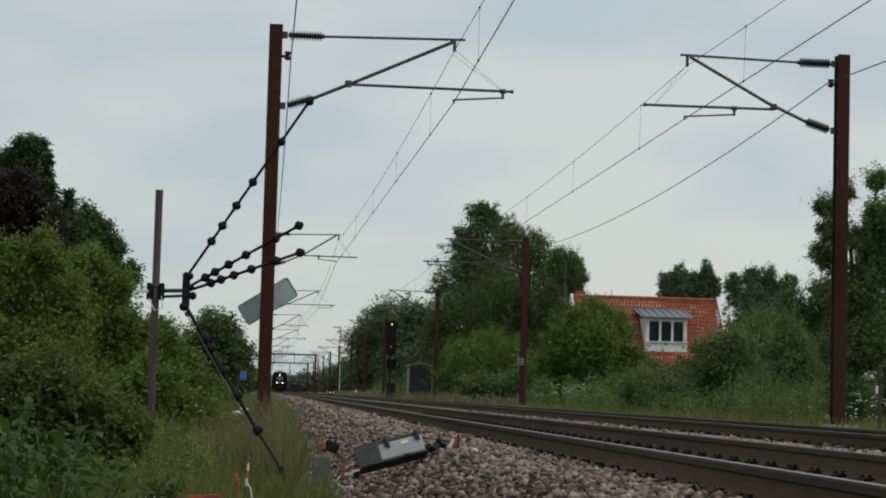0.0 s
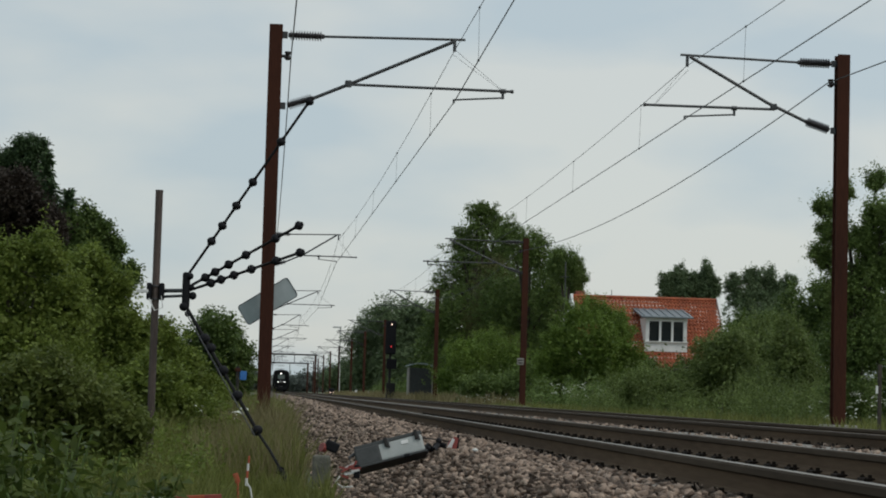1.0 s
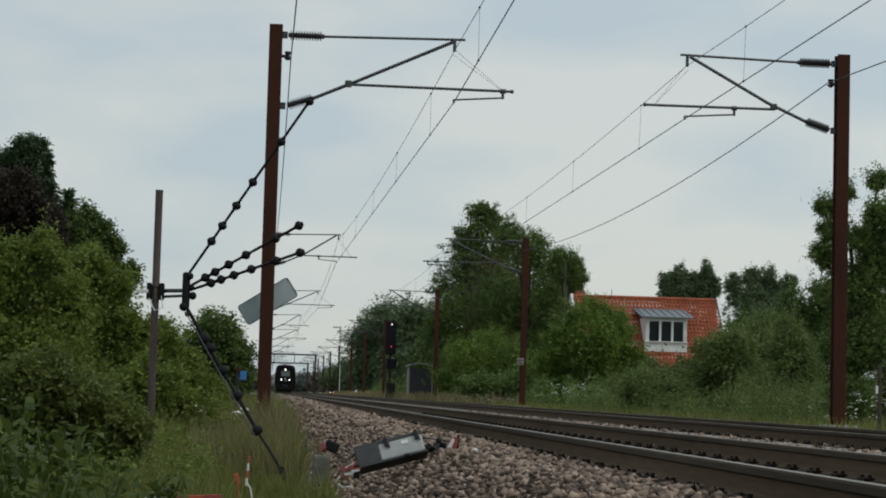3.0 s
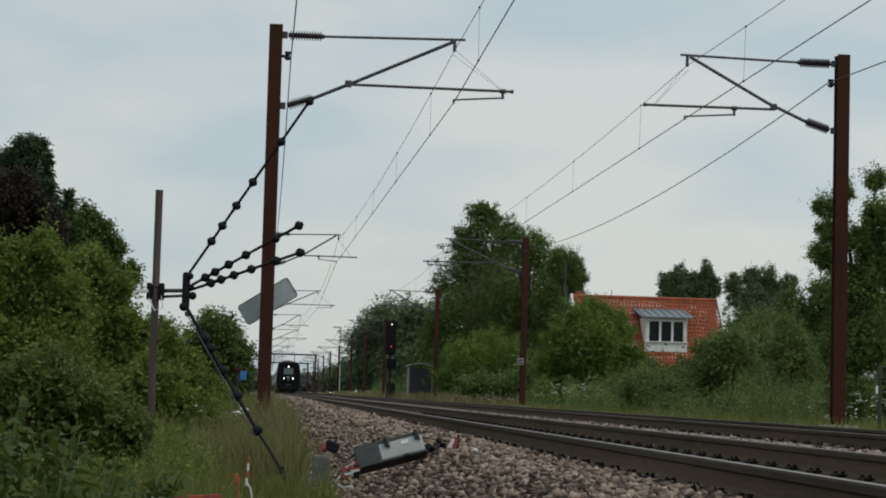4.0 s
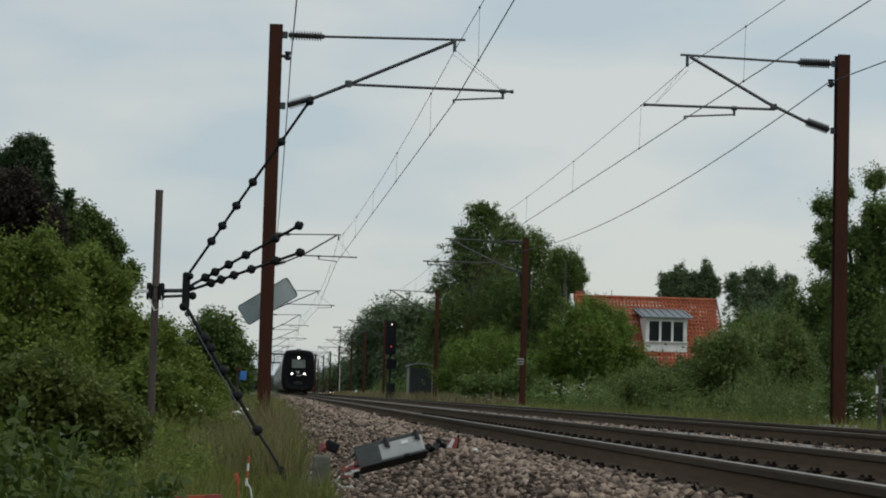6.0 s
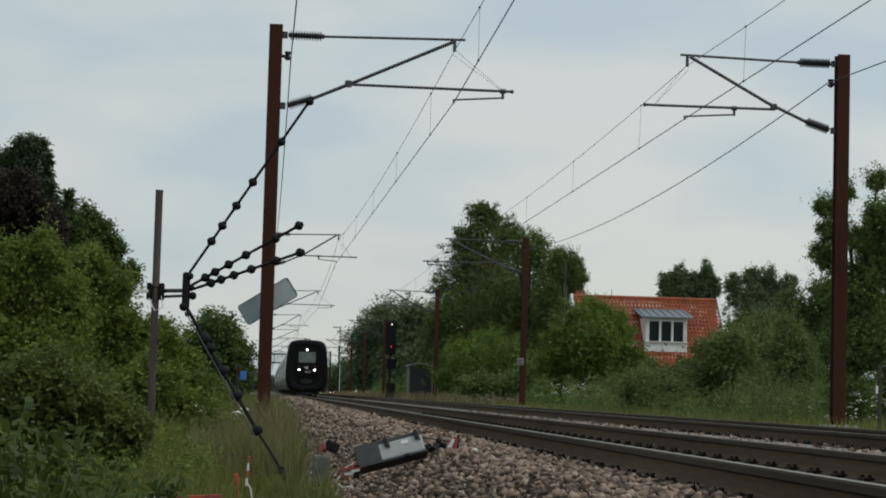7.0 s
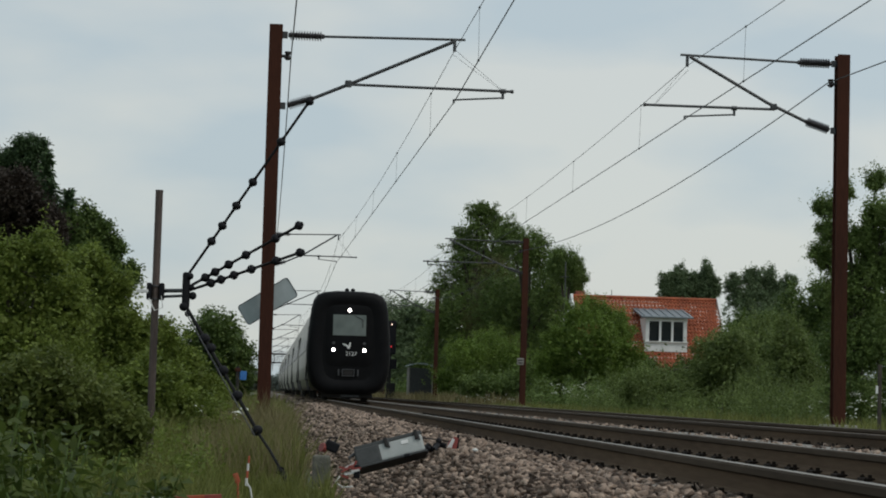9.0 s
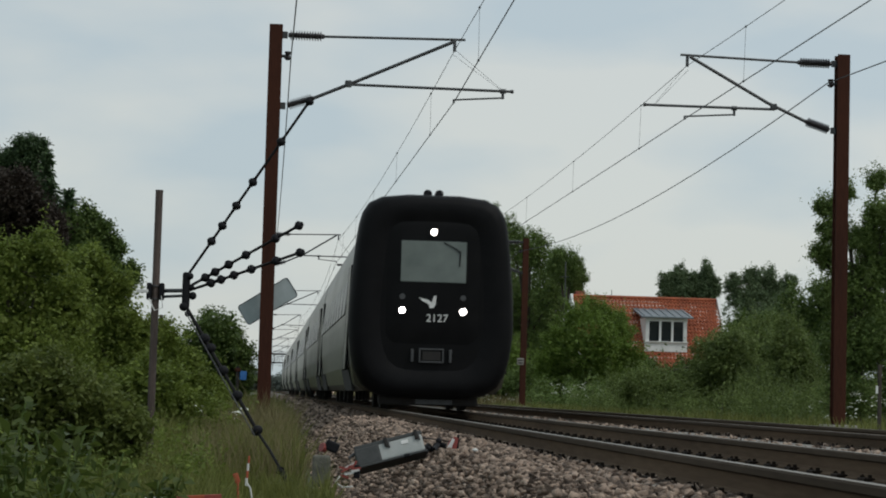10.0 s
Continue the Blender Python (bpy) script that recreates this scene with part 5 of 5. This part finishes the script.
def build_case():
    """A long plastic equipment case lying tilted on the ballast."""
    a, b = Vector((0.821, 16.600, 0.408)), Vector((1.294, 16.600, 0.541))
    mid = (a + b) / 2
    turn = math.degrees(math.atan2((b - a).z, (b - a).x))
    w = (b - a).length + 0.07
    c = root("equipment_case", pose(mid.x, mid.y, mid.z - 0.015, -18, -turn, 0), "grey plastic equipment case with dark lid on the ballast", "case")
    part("body", box(0, 0, 0, w, 0.2, 0.15, 0.02), CASE, c)
    part("dark_panel", box(-w / 2 + 0.095, -0.006, 0.0, 0.21, 0.205, 0.155, 0.015), CASE_DARK, c, "darker end of the case")
    part("lid", box(0, 0.005, 0.085, w + 0.012, 0.215, 0.035, 0.012), CASE_DARK, c, "dark grey lid")
    part("base_trim", box(0.004, -0.004, -0.078, w + 0.01, 0.212, 0.022, 0.008), CASE_DARK, c, "black lower edge")
    for x in (-0.02, 0.235):
        part("latch", box(x, -0.108, 0.07, 0.032, 0.026, 0.08, 0.008), UNDER, c)
        part("latch_plate", box(x + 0.02, -0.106, 0.06, 0.012, 0.024, 0.08, 0.004), GALV, c)
    part("sticker", box(0.13, -0.1025, 0.035, 0.06, 0.006, 0.03), WHITE, c, "white paper sticker")
    part("foot", box(0.12, -0.09, -0.08, 0.05, 0.05, 0.03, 0.01), BLACK, c)
    part("handle", tube([(-w / 2 - 0.01, -0.06, 0.05), (-w / 2 - 0.06, -0.07, 0.03), (-w / 2 - 0.06, -0.07, -0.04), (-w / 2 - 0.005, -0.07, -0.06)], 0.014), GALV, c)
    h = root("cable_hose", pose(0, 0, 0), "black ribbed cable running over the stones", "cable")
    rng = random.Random(4)
    pts = [Vector((1.323, 16.600, 0.495)), Vector((1.377, 16.700, 0.531)), Vector((1.417, 16.600, 0.493)), Vector((1.470, 16.800, 0.540)), Vector((1.537, 16.800, 0.523))]
    part("hose", tube(pts, 0.022, None, 8), BLACK, h)
    bm = bmesh.new()
    for k in range(7):
        ball(pts[0].lerp(pts[3], k / 6) + Vector((0, -0.02, rng.uniform(-0.03, 0.03))), 0.026, bm)
    part("connector", bm, BLACK, h)
    part("thin_lead", tube([(1.322, 16.800, 0.588), (1.426, 16.900, 0.579), (1.497, 16.900, 0.571), (1.569, 16.900, 0.559)], 0.005), BLACK, h)
    r = root("warning_flag", pose(*(1.595, 16.900, 0.489)), "small red and white plastic warning flag", "flag")
    bm = prism([(-0.05, 0), (0.035, 0), (0.05, 0.10), (0.02, 0.115), (-0.03, 0.07)], -0.012, 0.012)
    part("cloth", bm, RED, r)
    bm = prism([(-0.045, 0.02), (-0.01, 0.01), (0.02, 0.09), (0.0, 0.1)], -0.018, 0.0)
    part("white_stripe", bm, WHITE, r)
    part("stick", tube([(0.045, 0, -0.02), (0.05, 0, 0.13)], 0.01), BLACK, r)


build_case()


MOSSY = material("mossy_concrete", (0.07, 0.072, 0.055), (0.19, 0.185, 0.155), 0.95, 12, bump=0.6, fine=70)


def build_post():
    p = root("concrete_post", pose(*(0.504, 17.000, 0.193)), "short weathered concrete marker post in the grass", "post")
    part("block", box(0, 0, 0.09, 0.15, 0.13, 0.26, 0.02), MOSSY, p)
    l = root("tail_lamp", pose(*(0.597, 17.300, 0.437)), "tipped black tail lamp with a red lens", "lamp")
    part("housing", box(0, 0, 0.045, 0.12, 0.13, 0.09, 0.02, None, Matrix.Rotation(radians(20), 4, "Y")), BLACK, l)
    part("lens", tube([(-0.055, -0.02, 0.03), (-0.09, -0.04, 0.04)], 0.04, None, 12), RED, l, "red lens")
    part("handle", tube([(0.03, 0, 0.09), (0.05, 0, 0.12), (-0.02, 0, 0.12), (-0.03, 0, 0.07)], 0.008), BLACK, l)
    t = root("tape_tangle", pose(*(0.685, 16.400, 0.320)), "tangle of torn red and white barrier tape", "tape")
    rng = random.Random(9)
    for k in range(9):
        a = Vector((rng.uniform(-0.07, 0.06), rng.uniform(-0.03, 0.03), rng.uniform(-0.05, 0.06)))
        b = a + Vector((rng.uniform(0.03, 0.1), rng.uniform(-0.02, 0.02), rng.uniform(-0.03, 0.07)))
        q = (b - a).to_track_quat("X", "Z").to_matrix().to_4x4()
        m = (a + b) / 2
        part("strip", box(m.x, m.y, m.z, (b - a).length, 0.004, 0.017, 0, None, q), RED if k % 3 else WHITE, t)
    part("cord", tube([(-0.03, 0, -0.03), (-0.08, -0.02, -0.1), (-0.02, -0.04, -0.14), (0.06, -0.05, -0.13)], 0.006), WHITE, t)
    part("dark_bracket", box(0.09, 0, -0.01, 0.05, 0.06, 0.11, 0.01), BLACK, t)
    b = root("barrier_board", pose(-0.49, 13.0, 0.24, 0, -4, 0), "fallen red and white barrier board in the grass", "barrier")
    for x, wd, mt in ((-0.17, 0.15, WHITE), (-0.04, 0.11, RED), (0.075, 0.12, ORANGE), (0.19, 0.11, RED)):
        part("panel", box(x, 0, 0, wd, 0.02, 0.042, 0.004), mt, b)
    part("leg", box(-0.1, 0.02, -0.12, 0.03, 0.02, 0.26, 0.004), WHITE, b)
    part("leg", box(0.15, 0.02, -0.12, 0.03, 0.02, 0.26, 0.004), WHITE, b)
    g = root("orange_peg", pose(*(-0.179, 15.000, 0.205)), "faded orange plastic marker peg in the grass", "marker")
    part("paddle", box(0, 0, 0.09, 0.042, 0.016, 0.075, 0.01, None, Matrix.Rotation(radians(-20), 4, "Y")), ORANGE, g)
    part("stem", tube([(0.02, 0, -0.2), (0.01, 0, 0.07)], 0.008), ORANGE, g)
    s = root("striped_peg", pose(*(-0.105, 15.000, 0.240)), "thin white and orange striped peg", "marker")
    for k in range(4):
        part("band", tube([(0.004 * k, 0, 0.0 + 0.055 * k), (0.004 * k, 0, 0.055 + 0.055 * k)], 0.010 - 0.001 * k, None, 8), ORANGE if k % 2 else WHITE, s)
    part("wire", tube([(0.0, 0, 0.03), (0.03, 0, -0.02), (0.05, 0, -0.12), (0.06, 0, -0.2)], 0.006), WHITE, s)


build_post()


def build_signs():
    s = root("blue_sign", pose(*(-0.660, 50.000, 0.311)), "small blue sign on a thin dark post", "sign")
    part("post", tube([(0, 0, -0.6), (0, 0, 1.2)], 0.04), UNDER, s)
    part("plate", box(0.14, -0.03, 0.98, 0.16, 0.02, 0.22, 0.01), BLUE, s)
    part("cap", box(0, 0, 1.12, 0.14, 0.1, 0.08, 0.01), RUST, s)
    m = root("mast_plate", pose(*(10.527, 82.500, 2.421)), "small white number plate fixed to a mast", "sign")
    part("plate", box(0, 0, 0, 0.28, 0.03, 0.28, 0.02), CONCRETE, m)
    for z in (0.05, -0.06):
        part("bar", box(0, -0.018, z, 0.2, 0.006, 0.05), UNDER, m)
    p = root("wooden_post", pose(*(10.301, 33.000, 0.561)), "brown wooden post with a small white tag", "post")
    part("post", box(0, 0, 0.45, 0.06, 0.06, 1.3, 0.01), BARK, p)
    part("tag", box(-0.06, -0.04, 0.68, 0.04, 0.02, 0.13, 0.004), WHITE, p)
    r = root("striped_pole", pose(*(10.202, 33.500, 0.501), 0, 3, 0), "red and white striped pole lying in the grass", "pole")
    for k in range(7):
        part("band", tube([(-0.36 + 0.16 * k, 0, 0.03), (-0.20 + 0.16 * k, 0, 0.03)], 0.035, None, 10), RED if k == 1 else WHITE, r)
    k = root("marker_peg", pose(*(2.575, 19.000, 0.478)), "short grey peg standing beside the rail", "peg")
    part("peg", box(0, 0, 0.06, 0.022, 0.02, 0.14, 0.004), GALV, k)
    t = root("dry_twig", pose(0, 0, 0), "thin dry twig lying on the ballast by the rail", "twig")
    part("twig", tube([(2.288, 14.000, 0.478), (2.375, 13.900, 0.491), (2.444, 13.800, 0.520), (2.497, 13.700, 0.548)], 0.004, None, 5), STRAW, t)
    w = root("white_pebble", pose(*(1.696, 16.000, 0.518)), "single white pebble on the ballast", "pebble")
    bm = bmesh.new()
    bmesh.ops.create_icosphere(bm, subdivisions=2, radius=0.018, matrix=Matrix.Diagonal((1.4, 1, 0.8, 1)))
    part("pebble", bm, WHITE, w)


build_signs()


def build_flowers():
    """Umbels of cow parsley: stalks with rays of small white heads."""
    def patch(name, x0, x1, y0, y1, n, h0, h1, r, label, seed):
        rng = np.random.default_rng(seed)
        V, F, SV, SF = [], [], [], []
        for i in range(n):
            x, y = rng.uniform(x0, x1), rng.uniform(y0, y1)
            z = ground_height(x, y)
            h = rng.uniform(h0, h1)
            for k in range(7):
                a, d = rng.uniform(0, 6.28), r * rng.uniform(0.1, 1.2)
                c = np.array([x + d * math.cos(a), y + d * math.sin(a), z + h + rng.uniform(-0.04, 0.05)])
                s = r * rng.uniform(0.25, 0.5)
                o = len(V)
                t = rng.uniform(-0.5, 0.5, 2)
                for ang in range(5):
                    aa = ang * 1.2566
                    V.append(c + np.array([math.cos(aa) * s, math.sin(aa) * s, s * (t[0] * math.cos(aa) + t[1] * math.sin(aa)) + 0.3 * s]))
                F.append(tuple(range(o, o + 5)))
        ob = new(name, raw_mesh(name, V, F, PETAL))
        tagged(ob, label, "flowers", kind="stuff")
    patch("cow_parsley", 12.5, 14.7, 80, 90, 64, 0.6, 1.15, 0.09, "white cow parsley flowering beside the second track", 1)
    patch("cow_parsley", 11.6, 13.4, 60, 76, 22, 0.3, 0.8, 0.07, "white wild flowers before the garden bushes", 2)
    patch("cow_parsley", 10.3, 12.0, 92, 108, 70, 0.2, 0.6, 0.085, "white flowers along the grass behind a mast", 5)
    patch("cow_parsley", 11.5, 12.7, 36, 43, 60, 0.25, 0.8, 0.05, "white umbels at the foot of a mast", 3)
    patch("cow_parsley", -0.9, -0.2, 24, 30, 10, 0.55, 0.75, 0.05, "few white umbels in the verge grass", 4)


build_flowers()


def build_weeds():
    """Broad-leaved plants close to the camera: stalks with large pointed leaves."""
    rng = np.random.default_rng(21)
    made = []
    for i, (x, y, h) in enumerate(((-1.12, 9.6, 0.62), (-0.98, 9.2, 0.52), (-1.25, 10.4, 0.72), (-0.82, 9.9, 0.42), (-1.05, 10.8, 0.66), (-0.72, 10.6, 0.40), (-1.3, 9.3, 0.5), (-0.9, 11.3, 0.55), (-1.45, 11.2, 0.75), (-0.62, 12.0, 0.42), (-1.2, 12.2, 0.62))):
        z0 = ground_height(x, y)
        p = root("broadleaf_weed", pose(x, y, z0), "leafy weed with large pale green leaves", "plant", "weeds near the camera")
        wood = bmesh.new()
        pts = []
        for s in range(5):
            a = rng.uniform(0, 6.28)
            tip = np.array([math.cos(a) * 0.16, math.sin(a) * 0.16, h * rng.uniform(0.85, 1.3)])
            tube([(0, 0, 0), tuple(tip * np.array([0.4, 0.4, 0.55])), tuple(tip)], 0.006, wood, 5)
            for k in np.linspace(0.25, 1, 12):
                for _ in range(2):
                    pts.append(tip * np.array([k, k, k]) + rng.normal(size=3) * 0.03)
        v, f = leaf_cloud(np.array(pts), 0.095, rng, 0.2, 0.55, 0.8)
        lv = new("foliage", raw_mesh("foliage", v, f, LEAF["broad"]))
        lv.parent = p
        tagged(part("stem", wood, LEAF["dark"], p), kind="stuff")
        made.append(p)
    return made


weeds = build_weeds()
build_track(0, TRACKS[0])
build_track(1, TRACKS[1])
build_ballast()


def motions():
    rows = [(0.0, 410), (0.5, 391), (1.0, 373), (1.5, 354), (2.0, 336), (2.5, 317), (4.0, 261), (4.5, 242), (5.0, 224), (5.5, 205),
            (7.0, 149), (7.5, 131), (8.0, 112), (8.5, 93.5), (9.0, 75), (9.5, 60), (10.0, 37.6)]
    sway = ((0.0, 0.2), (0.7, -0.35), (1.5, 0.3), (2.3, -0.2), (3.2, 0.4), (4.1, -0.3), (5.0, 0.25), (5.9, -0.35), (6.8, 0.3), (7.6, -0.2), (8.4, 0.35), (9.2, -0.3), (10.0, 0.2))
    for k, plant in enumerate([o for o in scene.objects if o.parent is None and (o.name.startswith("roadside_tree") or o.name.startswith("broadleaf_weed"))]):
        stand = plant.matrix_basis.copy()
        far = 0.7 if plant.name.startswith("roadside") else 4.0
        turn = 1 if k % 2 else -1
        walk(plant, [(t, stand @ pose(0, 0, 0, turn * a * far * 0.4, a * far, 0)) for t, a in sway])
    walk(train, [(t, pose(TRACKS[0] - 0.04, y, RAIL_Z)) for t, y in rows])


motions()
